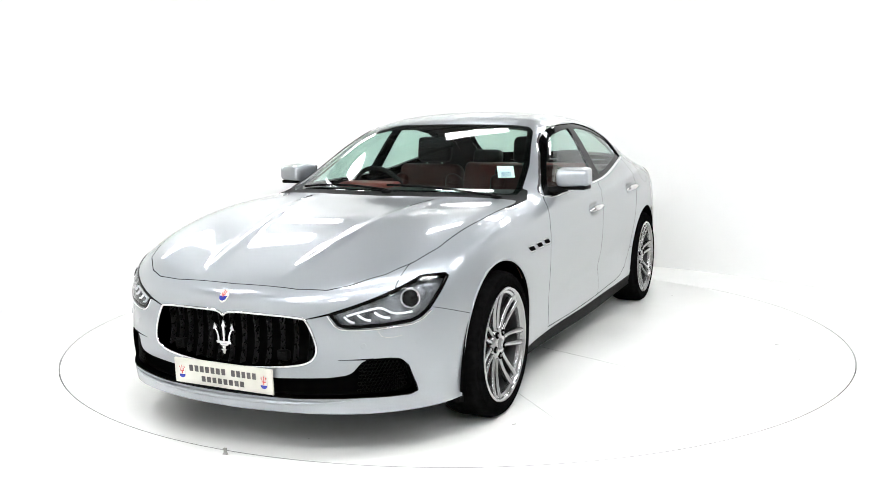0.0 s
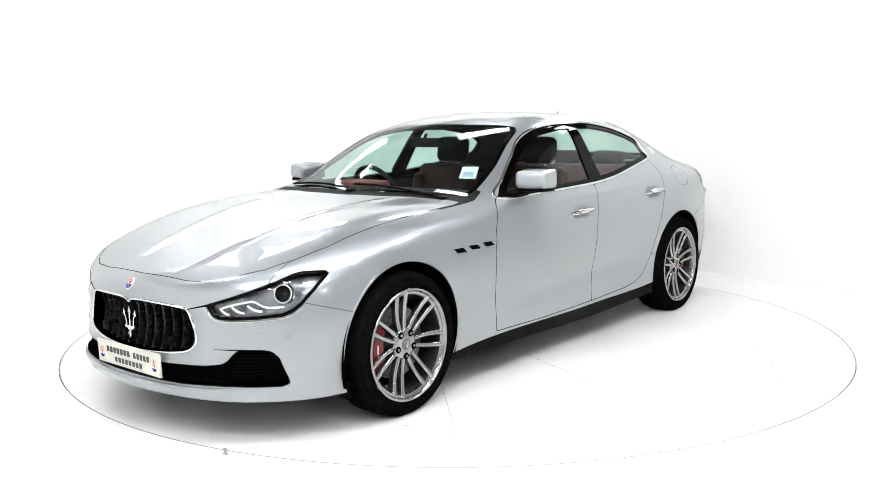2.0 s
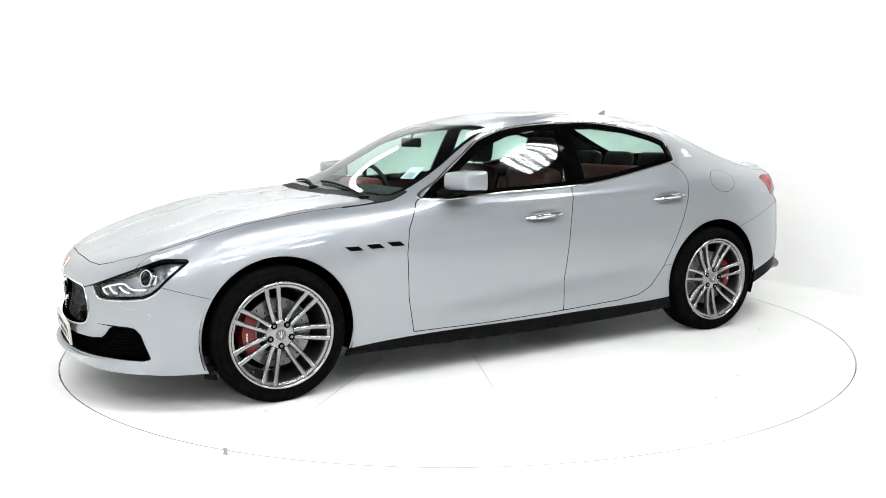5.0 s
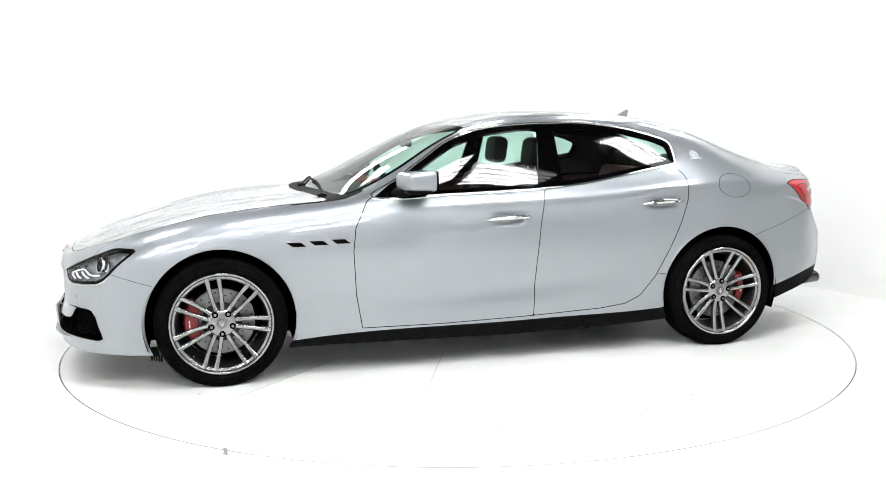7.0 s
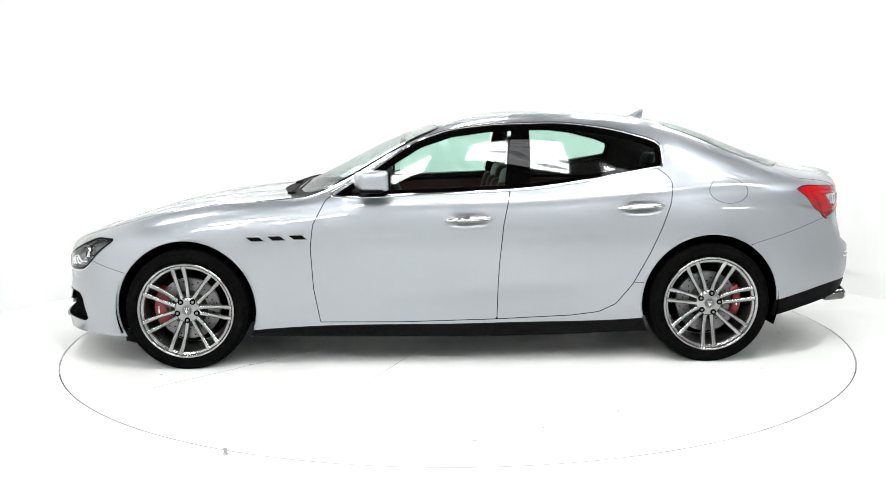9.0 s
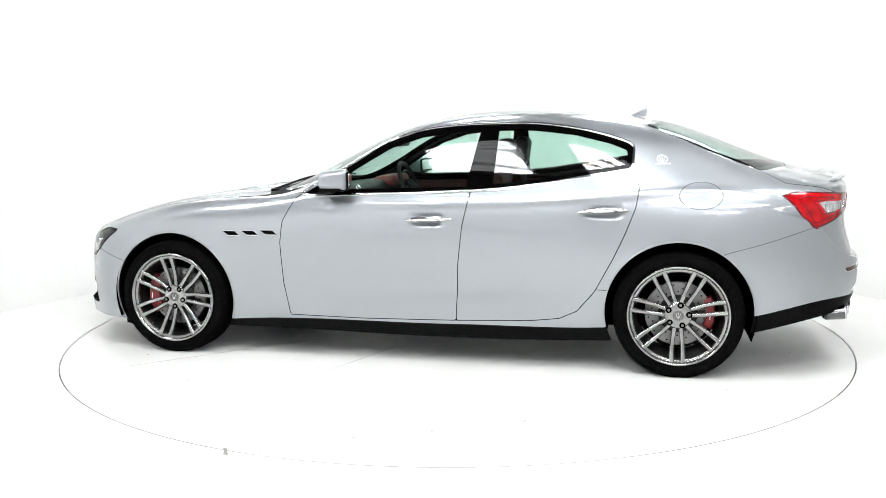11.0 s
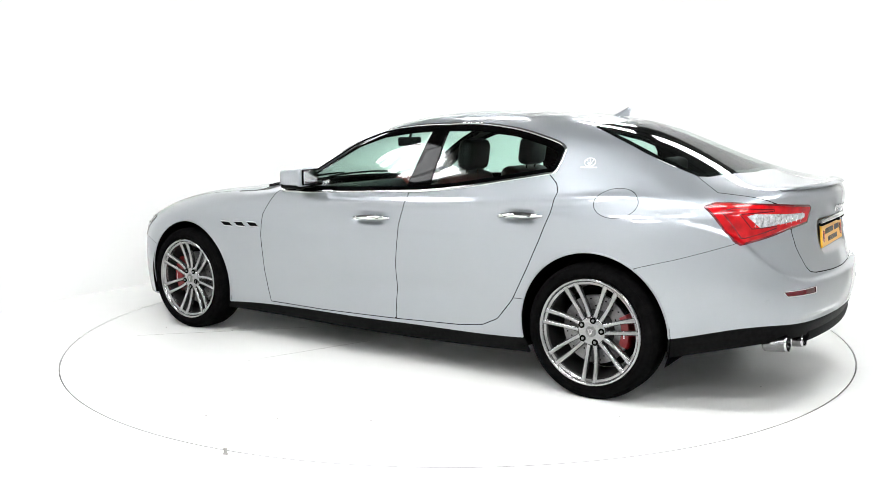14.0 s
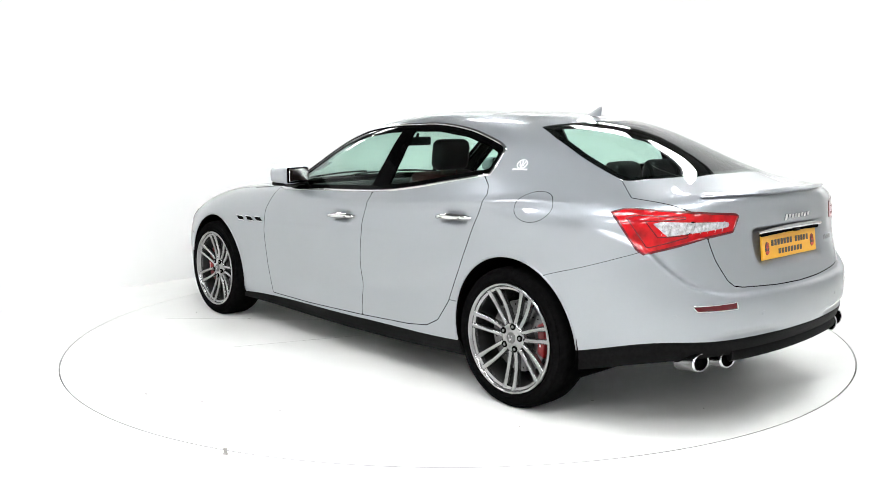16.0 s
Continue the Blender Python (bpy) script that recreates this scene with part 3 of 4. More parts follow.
def on_corner(u, z, sx, sy):
    """The skin met by a level ray from the corner (sx, sy); u runs across the view, as in S and R."""
    f = Vector((sx, sy, 0)).normalized()
    c = Vector((-u / math.sqrt(2), u / math.sqrt(2) * sy, 0)) if sx > 0 else Vector((u / math.sqrt(2), u / math.sqrt(2) * sy, 0))
    p, n, _, _ = TREE.ray_cast(Vector((c.x, c.y, z)) + f * 4, -f)
    return p, (n if n.dot(f) > 0 else -n)


def trim(name, outline, at, mat, radius, parent=car, label="", raise_by=0.0, flat=1.0, step=.012):
    """A moulding that follows a closed outline on the skin."""
    pts = []
    for a, c in zip(outline, outline[1:] + outline[:1]):
        k = max(1, int(math.hypot(c[0] - a[0], c[1] - a[1]) / step))
        pts += [(a[0] + (c[0] - a[0]) * t / k, a[1] + (c[1] - a[1]) * t / k) for t in range(k)]
    rows, b = [], bmesh.new()
    got = [at(*q) for q in pts]
    n = len(got)
    for i, (p, no) in enumerate(got):
        d = (got[(i + 1) % n][0] - got[i - 1][0]).normalized()
        w = d.cross(no).normalized()
        rows.append([b.verts.new(p + no * raise_by + w * (radius * flat * math.cos(t)) + no * (radius * math.sin(t))) for t in np.linspace(0, 2 * math.pi, 9)[:-1]])
    for i in range(n):
        u, v = rows[i], rows[(i + 1) % n]
        for k in range(8):
            b.faces.new((u[k], u[(k + 1) % 8], v[(k + 1) % 8], v[k]))
    return piece(name, b, mat, parent, label)


def piece(name, bm, mat, parent=car, label="", smooth=True):
    """A part of the car, built in the car's own coordinates."""
    ob = part(name, bm, mat, parent, label, smooth)
    if parent is car:
        ob.location = (CX, CY, 0)
    return ob


def frame_at(p, n, up=Vector((0, 0, 1))):
    """A pose at p whose z is the normal and whose y points up."""
    x = up.cross(n).normalized()
    y = n.cross(x)
    return Matrix.Translation(p) @ Matrix((x, y, n)).transposed().to_4x4()


# ---- skin panels
GH = G * np.clip(NORM[:, 2], .4, 1)      # the bonnet's outline is drawn from above: keep its gap even on the steep nose
GT = G * np.where(NORM[:, 2] > .7, NORM[:, 2], 1)


def less(*f):
    """Everything outside the given fields, by half a gap."""
    return both(*[G - g for g in f])


solid = both(arch_cut, G - skirt)
front_seam = Z - (.618 + .30 * (X - 2.045))
nose_zone = both(either(front_seam, both(AY - .70, 1.97 - X)), 1.6 - X)                      # bumper skin below the seam
tail_zone = both(Z - rear_seam(X), X + 1.55)
hood_out = GH - hood
panel("hood", PAINT, hood + GH, car, "long sculpted silver bonnet")
for s in (left, right):
    panel("front_door", PAINT, both(door_f + G, s, -side, G - skirt), car)
    panel("rear_door", PAINT, both(door_r + G, s, -side, arch_cut, G - skirt), car)
panel("trunk_lid", PAINT, both(trunk + G, G - tail), car, "silver boot lid with a lip spoiler")
panel("front_bumper", PAINT, both(solid, nose_zone + G * .5, hood_out, less(lamp, grille, intake)), car, "silver front bumper")
panel("rear_bumper", PAINT, both(solid, tail_zone + G * .5, less(trunk, tail, refl)), car, "silver rear bumper")
shell = both(solid, hood_out, less(door_f, door_r, trunk, lamp, tail, cowl, grille, intake), -side, -screen, -rear_glass, -nose_zone + G * .5, -tail_zone + G * .5, G * .55 - fuel)
panel("fuel_flap", PAINT, fuel + G * .55, car, "round silver fuel flap")
panel("body_shell", PAINT, shell, car, "silver metallic wings, pillars and roof")
# near-black sheet under the skin that stands for the shade in the seams
panel("seam_shade_backing", VOID, both(solid, -side - .004, -screen - .004, -rear_glass - .004, less(lamp, tail, grille, intake, refl)), car, lip=0, push=-.006)
panel("cowl", BLACK, cowl, car)
panel("side_skirt", BLACK, both(arch_cut, skirt + G), car, "black plastic side skirts and rear valance")
panel("windscreen", SCREEN, screen + .003, car, "curved green-tinted windscreen", lip=0.004)
panel("windscreen_border", GLOSSBLACK, both(screen + .004, -.035 - screen), car, lip=0, push=-.004)
panel("rear_window", SCREEN, rear_glass + .003, car, "sloping tinted rear window", lip=0.004)
panel("rear_window_border", GLOSSBLACK, both(rear_glass + .004, -.04 - rear_glass), car, lip=0, push=-.004)
PILLAR = [(-.305, .95), (-.392, 1.42), (-.485, 1.42), (-.468, .95)]
pillar = poly(X, Z, PILLAR)
for s in (left, right):
    q = 1 if s is left else -1
    trim("chrome_surround", curve(WINDOW, 4), lambda x, z: on_side(x, z, q), CHROME, .0055, car, "polished chrome window surround", 0.001, 1.5)
    panel("window_frame", GLOSSBLACK, both(side + .001, -.030 - side, s), car, push=-.004)
    panel("pillar_cover", GLOSSBLACK, both(side + .03, pillar, s), car, push=-.002)
    panel("front_window", PANE, both(side + .032, -pillar + .002, s, -.35 - X), car, "green-tinted door glass", lip=0.004, push=-.009)
    panel("rear_door_window", PANE, both(side + .032, -pillar + .002, s, X + .40), car, "green-tinted door glass", lip=0.004, push=-.009)

# ---- headlights
for s, sg in ((left, 1), (right, -1)):
    unit = panel("headlight", LAMPDARK, both(lamp + .001, s), car, "swept headlight with projector and chrome fins", lip=0.03, push=-.034)
    panel("lens", CLEAR, both(lamp + .002, s), unit, lip=0.012, push=.001)
    trim("bezel", LAMP, lambda u, z: on_corner(u, z, 1, sg), GLOSSBLACK, .0062, unit, "", -.003, 1.4)

    def lamp_point(y, z, back):
        p, n = on_end(y * sg, z)
        return p - n * back, n
    b = bmesh.new()
    p, n = lamp_point(.760, .663, .018)
    m = frame_at(p, (n + Vector((.6, 0, 0))).normalized())
    bmesh.ops.create_uvsphere(b, u_segments=28, v_segments=14, radius=.035, matrix=m @ Matrix.Translation((0, 0, -.016)))
    part("projector", b, GLOSSBLACK, unit, "glass projector lens")
    b = bmesh.new()
    lathe(b, [(.044, .0), (.042, .012), (.036, .012), (.033, -.01), (.044, -.02)], 36, m @ pose(0, 0, 0, 90, 0, 0))
    part("projector_ring", b, CHROME, unit)
    for k, (y0, y1) in enumerate(((.535, .575), (.585, .635), (.645, .70))):
        b = bmesh.new()
        pts = []
        for t in range(6):
            f = t / 5
            q, n = lamp_point(y0 + (y1 - y0) * f, .570 + .008 * k + .026 * (1 - f) ** 2, .012)
            pts.append(q)
        tube(b, pts, .0055, 8)
        part("light_fin", b, REFLECTOR, unit)
    b = bmesh.new()
    pts = [lamp_point(y, z, .010)[0] for y, z in ((.545, .598), (.57, .607), (.60, .616), (.63, .624), (.655, .629), (.672, .627), (.688, .617), (.702, .608), (.72, .603), (.745, .603), (.77, .607))]
    tube(b, pts, .0050, 8)
    part("light_bar", b, REFLECTOR, unit)
    b = bmesh.new()
    pts = []
    for u, z in ((-1.297, .600), (-1.272, .560), (-1.25, .546), (-1.225, .542), (-1.187, .541), (-1.12, .543), (-1.06, .547), (-1.0, .552), (-.955, .558), (-.925, .569), (-.900, .582), (-.868, .608)):
        q, n = on_corner(u, z, 1, sg)
        pts.append(q + n * .0008)
    tube(b, pts, .0040, 8)
    part("chrome_strip", b, CHROME, unit, "bright strip under the lens")

# ---- tail lights
split = R + 1.19 + (Z - .96) * .35
for s in (left, right):
    q = 1 if s is left else -1
    unit = panel("tail_light", REDLENS, both(tail + .0015, s, G * .7 - split, .0006 - tail_clear), car, "red and clear wrapped tail light", lip=0.02, push=.001)
    panel("clear_lens", CLEARLENS, both(tail_clear + .0006, s, G * .7 - split), unit, lip=0.01, push=.0012)
    inner_unit = panel("boot_light", REDLENS, both(tail + .0015, s, G * .7 + split, .0006 - tail_clear), car, "red boot-lid half of the tail light", lip=0.02, push=.001)
    panel("clear_lens", CLEARLENS, both(tail_clear + .0006, s, G * .7 + split), inner_unit, lip=0.01, push=.0012)
    for k in range(9):
        u0 = -1.045 - .034 * k
        b = bmesh.new()
        rib = [on_corner(u0 - .012 * f, .893 + .045 * f + .010 * min(1, k / 8), -1, q)[0] for f in np.linspace(0, 1, 5)]
        tube(b, [p + Vector((-.0016, .0016 * q, 0)) for p in rib], .0016, 6)
        part("lens_rib", b, CHROME, inner_unit if k > 4 else unit)
    trim("lens_edge", TAIL, lambda u, z: on_corner(u, z, -1, q), REDEDGE, .0035, unit, "", 0.0, 1.6)
    trim("light_guide", [(-.905, .965), (-.96, .978), (-1.15, .970), (-1.15, .962), (-.98, .952), (-1.03, .885), (-1.16, .893), (-1.16, .885), (-1.0, .842), (-.985, .842)], lambda u, z: on_corner(u, z, -1, q), REDEDGE, .0022, unit, "", 0.0, 1.4)
    rr = panel("rear_reflector", REDEDGE, both(refl + .002, s), car, "slim red reflector in the bumper", lip=0.008, push=-.002)
    trim("reflector_frame", [(.515, .572), (.515, .602), (.70, .592), (.685, .568)], lambda y, z: on_end(y * q, z, -1), CHROME, .0022, rr, "", 0, 1.4)

# ---- grille
cavity = panel("grille_cavity", VOID, grille + .001, car, lip=0.0, push=-.075)
trim("grille_surround", GRILLE, lambda y, z: on_end(y, z), CHROME, .0036, car, "chrome grille surround", .001, 1.5)
panel("grille_wall", VOID, grille + .002, car, lip=0.07, push=-.002, only_lip=True)
for k in range(-6, 7):
    y = k * .062
    zt = .598 if abs(y) < .37 else .565
    zb = .372 + .04 * (abs(y) / .4) ** 3
    b = bmesh.new()
    rows = []
    for t in range(9):
        z = zb + (zt - zb) * t / 8
        p, n = on_end(y, z)
        d = .040 + .016 * math.sin(math.pi * t / 8)
        rows.append([b.verts.new((p.x - d + dx, y + dy, z)) for dx, dy in ((0, -.004), (.008, 0), (0, .004), (-.03, .002), (-.03, -.002))])
    for a, c in zip(rows, rows[1:]):
        for q in range(5):
            b.faces.new((a[q], a[(q + 1) % 5], c[(q + 1) % 5], c[q]))
    piece("grille_slat", b, SLAT)
for sg in (1, -1):
    b = bmesh.new()
    tube(b, [on_end(sg * (.383 + .10 * f), .584 + .024 * f)[0] for f in np.linspace(0, 1, 8)], [.002 + .003 * f for f in np.linspace(0, 1, 8)], 6)
    piece("nose_seam", b, GLOSSBLACK, car, "thin black line from lamp to grille")
for sg in (1, -1):
    p, n = on_end(sg * .275, .43)
    b = bmesh.new()
    box(b, p.x - .028, sg * .275, .425, .03, .052, .044, bevel=.006)
    box(b, p.x - .012, sg * .275, .432, .006, .026, .014, bevel=.002)
    piece("grille_sensor", b, BLACK, car, "small dark sensor box behind the grille")
    # black line laid on the paint for the shade along a crease
    b = bmesh.new()
    tube(b, [on_end(sg * (.515 + .13 * f), .417 + .002 * f)[0] for f in np.linspace(0, 1, 10)], [.0008 + .0030 * f for f in np.linspace(0, 1, 10)], 6)
    piece("bumper_crease_shade", b, VOID, car, "thin black line for the shade of a crease running into the intake")
    b = bmesh.new()
    tube(b, [on_end(sg * (y), z)[0] for y, z in ((.655, .548), (.662, .530), (.672, .512), (.690, .506), (.715, .507), (.738, .512))], .0011, 5)
    piece("washer_flap_seam", b, SCUFF, car, "fine seam of the headlight washer flap")
panel("intake_cavity", VOID, both(intake + .001), car, "black mesh air intake", lip=0.0, push=-.05)
panel("intake_wall", BLACK, intake + .001, car, lip=0.05, push=-.001, only_lip=True)
for sg in (1, -1):
    b = bmesh.new()
    for i in range(12):
        for j in range(9):
            y, z = .60 + .0135 * i + .007 * (j % 2), .285 + .0145 * j
            if y > .775 - (z - .28) * .25:
                continue
            p, n = on_end(y * sg, z)
            m = frame_at(p - n * .03, n)
            lathe(b, [(.0085, 0), (.0085, .008), (.0066, .008), (.0066, 0)], 6, m @ pose(0, 0, 0, 90, 0, 0) @ pose(0, 0, 0))
    piece("intake_mesh", b, MESHBLACK, car, "black honeycomb mesh", smooth=False)
b = bmesh.new()
pts = []
for k in range(25):
    y = -.60 + 1.2 * k / 24
    p, n = on_end(y, .236)
    pts.append(p + Vector((.008, 0, .018 * (abs(y) / .6) ** 4)))
tube(b, pts, [.002 + .010 * min(1, 4 * min(k, 24 - k) / 24) for k in range(25)], 8, flat=1.4)
piece("front_splitter", b, PAINT, car, "thin silver splitter lip")


def trident(h, depth, m, mat, parent, label):
    """A plain three-pronged emblem of height h."""
    b = bmesh.new()
    k = h
    prism(b, [(x * k, y * k) for x, y in ((-.028, -.20), (.028, -.20), (.036, .30), (.085, .27), (0, .50), (-.085, .27), (-.036, .30))], depth, m)
    prism(b, [(x * k, y * k) for x, y in ((-.26, -.13), (-.25, -.20), (.25, -.20), (.26, -.13))], depth * 1.1, m)
    prism(b, [(x * k, y * k) for x, y in ((-.17, -.21), (-.10, -.27), (.10, -.27), (.17, -.21))], depth * .9, m)
    prism(b, [(x * k, y * k) for x, y in ((-.055, -.28), (-.045, -.44), (-.03, -.50), (.03, -.50), (.045, -.44), (.055, -.28))], depth, m)
    prism(b, [(x * k, y * k) for x, y in ((-.085, -.40), (.085, -.40), (.085, -.36), (-.085, -.36))], depth * 1.2, m)
    for q in (1, -1):
        pts = [(.155, -.13), (.225, -.13), (.222, .02), (.262, .13), (.315, .20), (.375, .19), (.315, .385), (.225, .245), (.268, .225), (.205, .12), (.165, .0)]
        o = [(x * k * q, y * k) for x, y in pts]
        prism(b, o if q > 0 else o[::-1], depth, m)
    ob = part("emblem", b, mat, parent, label, smooth=False)
    if parent is car:
        ob.location = (CX, CY, 0)
    return ob


p, n = on_end(0, .49)
trident(.150, .012, Matrix.Translation((p.x - .012, 0, .488)) @ pose(0, 0, 0, 90, 0, 90), CHROME, car, "chrome three-pronged emblem in the grille")
p, n = on_end(0, .662)
m = frame_at(p, n)
b = bmesh.new()
lathe(b, [(.0, .006), (.018, .006), (.024, .004), (.026, 0)], 32, m @ Matrix.Diagonal((.85, 1.25, 1, 1)) @ pose(0, 0, 0, 90, 0, 0))
oval = piece("nose_badge", b, PLATE_WHITE, car, "oval white and blue enamel badge")
b = bmesh.new()
prism(b, [(.0185 * math.cos(a), -.004 - .022 * math.sin(a)) for a in np.linspace(math.pi, 0, 14)][::-1], .0075, m)
part("badge_field", b, BLUE, oval, smooth=False)
trident(.034, .0085, m @ Matrix.Translation((0, .008, 0)), REDINK, oval, "")


def number_plate(name, m, face, ink, label):
    """A 520 by 111 mm show plate; its lettering is reduced to bars."""
    b = bmesh.new()
    box(b, 0, 0, .006, .52, .111, .010, m, .002)
    plate = piece(name, b, face, car, label, smooth=False)

    def bars(count, x0, x1, y, h):
        step = (x1 - x0) / count
        for k in range(count):
            c = bmesh.new()
            box(c, x0 + step * (k + .5), y, .0118, step * .66, h, .0016, m)
            part("bar", c, ink, plate, smooth=False)
    bars(7, -.182, .022, .017, .027)
    bars(5, .045, .182, .017, .027)
    bars(8, -.118, .118, -.026, .024)
    for q in (-1, 1):
        c = bmesh.new()
        lathe(c, [(0, .0022), (.017, .0022), (.018, 0)], 24, m @ Matrix.Translation((q * .218, -.004, .011)) @ Matrix.Diagonal((1, 1.7, 1, 1)) @ pose(0, 0, 0, 90, 0, 0))
        crest = part("crest", c, PLATE_WHITE if face is PLATE_WHITE else ink, plate, "small oval crest")
        c = bmesh.new()
        prism(c, [(.016 * math.cos(a), -.012 - .016 * math.sin(a)) for a in np.linspace(0, math.pi, 10)], .0012, m @ Matrix.Translation((q * .218, -.004, .0128)))
        part("crest_field", c, BLUE if face is PLATE_WHITE else REDINK, crest, smooth=False)
        trident(.040, .0012, m @ Matrix.Translation((q * .218, .006, .0128)), REDINK, crest, "")
    return plate


p, n = on_end(0, .30)
number_plate("front_plate", Matrix.Translation((2.398, 0, .321)) @ pose(0, 0, 0, 90, 0, 90) @ pose(0, 0, 0, 3, 0, 0), PLATE_WHITE, INK, "white show plate with dark lettering bars")
b = bmesh.new()
box(b, 2.382, 0, .325, .03, .40, .07, bevel=.004)
piece("plate_bracket", b, BLACK)
p, n = on_end(0, .805, -1)
number_plate("rear_plate", frame_at(p + n * .004, n), PLATE_YELLOW, INK, "yellow show plate with dark lettering bars")
b = bmesh.new()
pts = [Vector((on_end(y, .915, -1)[0].x - .004, y, .893 - .012 * (y / .3) ** 2)) for y in np.linspace(-.30, .30, 17)]
tube(b, pts, [.013 - .006 * abs(k - 8) / 8 for k in range(17)], 10, flat=.8)
bar = piece("boot_handle_bar", b, CHROME, car, "chrome bar above the rear plate")
b = bmesh.new()
tube(b, [q + Vector((.012, 0, -.016)) for q in pts[1:-1]], .010, 8, flat=1.4)
part("lamp_slot", b, VOID, bar, "dark slot for the plate lamps")
b = bmesh.new()
box(b, pts[8].x - .002, .0, .874, .016, .05, .012, bevel=.003)
part("boot_button", b, GLOSSBLACK, bar)
p, n = on_end(0, .94, -1)
m = frame_at(p, n)
b = bmesh.new()
for k in range(8):
    box(b, -.105 + .03 * k, .004 * (k % 2), .002, .02, .03 if k == 0 else .018, .005, m)
piece("boot_script", b, CHROME, car, "chrome lettering reduced to bars", smooth=False)
p, n = on_end(-.42, .80, -1)
b = bmesh.new()
for k in range(6):
    box(b, -.05 + .02 * k, 0, .002, .012, .02, .004, frame_at(p, n))
piece("model_script", b, CHROME, car, "small chrome lettering bars", smooth=False)
# lip spoiler
b = bmesh.new()
pts = []
for y in np.linspace(-.56, .56, 23):
    q, n = on_top(-2.425 + .15 * (abs(y) / .6) ** 2.2, y)
    pts.append(q + Vector((-.004, 0, .003)))
tube(b, pts, [.004 + .011 * math.sin(math.pi * k / 22) ** .5 for k in range(23)], 8, flat=2.2)
piece("boot_spoiler", b, PAINT, car)

# ---- flank details
for sg in (1, -1):
    for k in range(3):
        x0 = 1.135 - .120 * k
        z0 = .744 + .004 * k
        out = [(-.008, -.014), (.068, -.014), (.098, .014), (.024, .014)]
        p, n = on_side(x0 - .04, z0, sg)
        m = frame_at(p, n)
        flip = 1 if sg > 0 else -1
        # local x points to the rear on the left flank
        o = [((x - .045) * flip, -y) for x, y in out]
        o = o if (sum(a[0] * c[1] - c[0] * a[1] for a, c in zip(o, o[1:] + o[:1])) > 0) else o[::-1]
        b = bmesh.new()
        prism(b, [(x * 1.09, y * 1.2) for x, y in o], .003, m)
        v = piece("fender_vent", b, CHROME, car, "slanted fender vent with chrome edge", smooth=False)
        b = bmesh.new()
        prism(b, [(x, y * .85) for x, y in o], .0036, m)
        part("vent_opening", b, VOID, v, smooth=False)
    for x0, x1, z0, z1 in ((.019, -.244, .835, .846), (-.963, -1.222, .894, .906)):
        b = bmesh.new()
        pts = []
        for f in np.linspace(0, 1, 13):
            q, n = on_side(x0 + (x1 - x0) * f, z0 + (z1 - z0) * f, sg)
            pts.append(q + n * (.004 + .036 * math.sin(math.pi * f) ** .45))
        tube(b, pts, [.009 + .0155 * math.sin(math.pi * f) ** .6 for f in np.linspace(0, 1, 13)], 12, flat=.75, up=Vector((0, 1, 0)))
        h = piece("door_handle", b, CHROME, car, "polished chrome pull handle")
        # thin near-black line along the grip
        b = bmesh.new()
        c = [p + Vector((0, .017 * sg, -.004)) for p in pts[2:-2]]
        tube(b, c, .0030, 6)
        part("handle_dark_line", b, VOID, h)
    # trident on the rear pillar
    p, n = on_side(-1.398, 1.175, sg)
    m = frame_at(p, n)
    b = bmesh.new()
    lathe(b, [(.030, 0), (.030, .004), (.026, .004), (.026, 0)], 28, m @ pose(0, 0, 0, 90, 0, 0))
    em = piece("pillar_badge", b, REFLECTOR, car, "small chrome badge on the rear pillar")
    trident(.05, .004, m, REFLECTOR, em, "")
    b = bmesh.new()
    box(b, 0, -.034, .002, .085, .007, .004, m)
    part("badge_base", b, REFLECTOR, em, smooth=False)
    b = bmesh.new()
    tube(b, [on_side(x, .468, sg)[0] for x in (-1.062, -1.08, -1.10, -1.121)], .0016, 5)
    piece("sill_seam", b, VOID, car, "short seam between rear door and wheel arch")
    # parking sensors
    for y, z, e in ((.609, .475, 1), (.79, .480, 1), (.75, .545, -1), (.35, .535, -1)):
        p, n = on_end(y * sg, z, e)
        b = bmesh.new()
        lathe(b, [(0, .0015), (.0105, .0015), (.0118, -.001)], 20, frame_at(p, n) @ pose(0, 0, 0, 90, 0, 0))
        piece("parking_sensor", b, PAINT)
    # mirror
    root = new("door_mirror")
    root.parent, root.location = car, (CX, CY, 0)
    root["label"] = "silver door mirror on a black foot"
    b = bmesh.new()
    bmesh.ops.create_cube(b, size=1, matrix=Matrix.Translation((.435, .945 * sg, 1.068)) @ pose(0, 0, 0, 0, 0, 13 * sg) @ Matrix.Diagonal((.170, .208, .118, 1)))
    for v in b.verts:
        if v.co.x > .45:
            v.co.z = 1.066 + (v.co.z - 1.066) * .78
            v.co.y = .945 * sg + (v.co.y - .945 * sg) * .86
    bmesh.ops.bevel(b, geom=b.edges[:], offset=.034, segments=5, affect="EDGES", profile=.6)
    part("mirror_cap", b, PAINT, root)
    b = bmesh.new()
    box(b, .430, .945 * sg, 1.012, .135, .17, .022, pose(0, 0, 0), .009)
    q, n = on_side(.50, .985, sg)
    tube(b, [(.455, .91 * sg, 1.008), (.49, (.86) * sg, .998), (.53, (.80) * sg, .988)], [.02, .024, .03], 10, flat=1.5)
    part("mirror_foot", b, BLACK, root)
    b = bmesh.new()
    bmesh.ops.create_cube(b, size=1, matrix=Matrix.Translation((.3435, .925 * sg, 1.068)) @ pose(0, 0, 0, 0, 0, 13 * sg) @ Matrix.Diagonal((.006, .165, .075, 1)))
    bmesh.ops.bevel(b, geom=b.edges[:], offset=.002, segments=1, affect="EDGES")
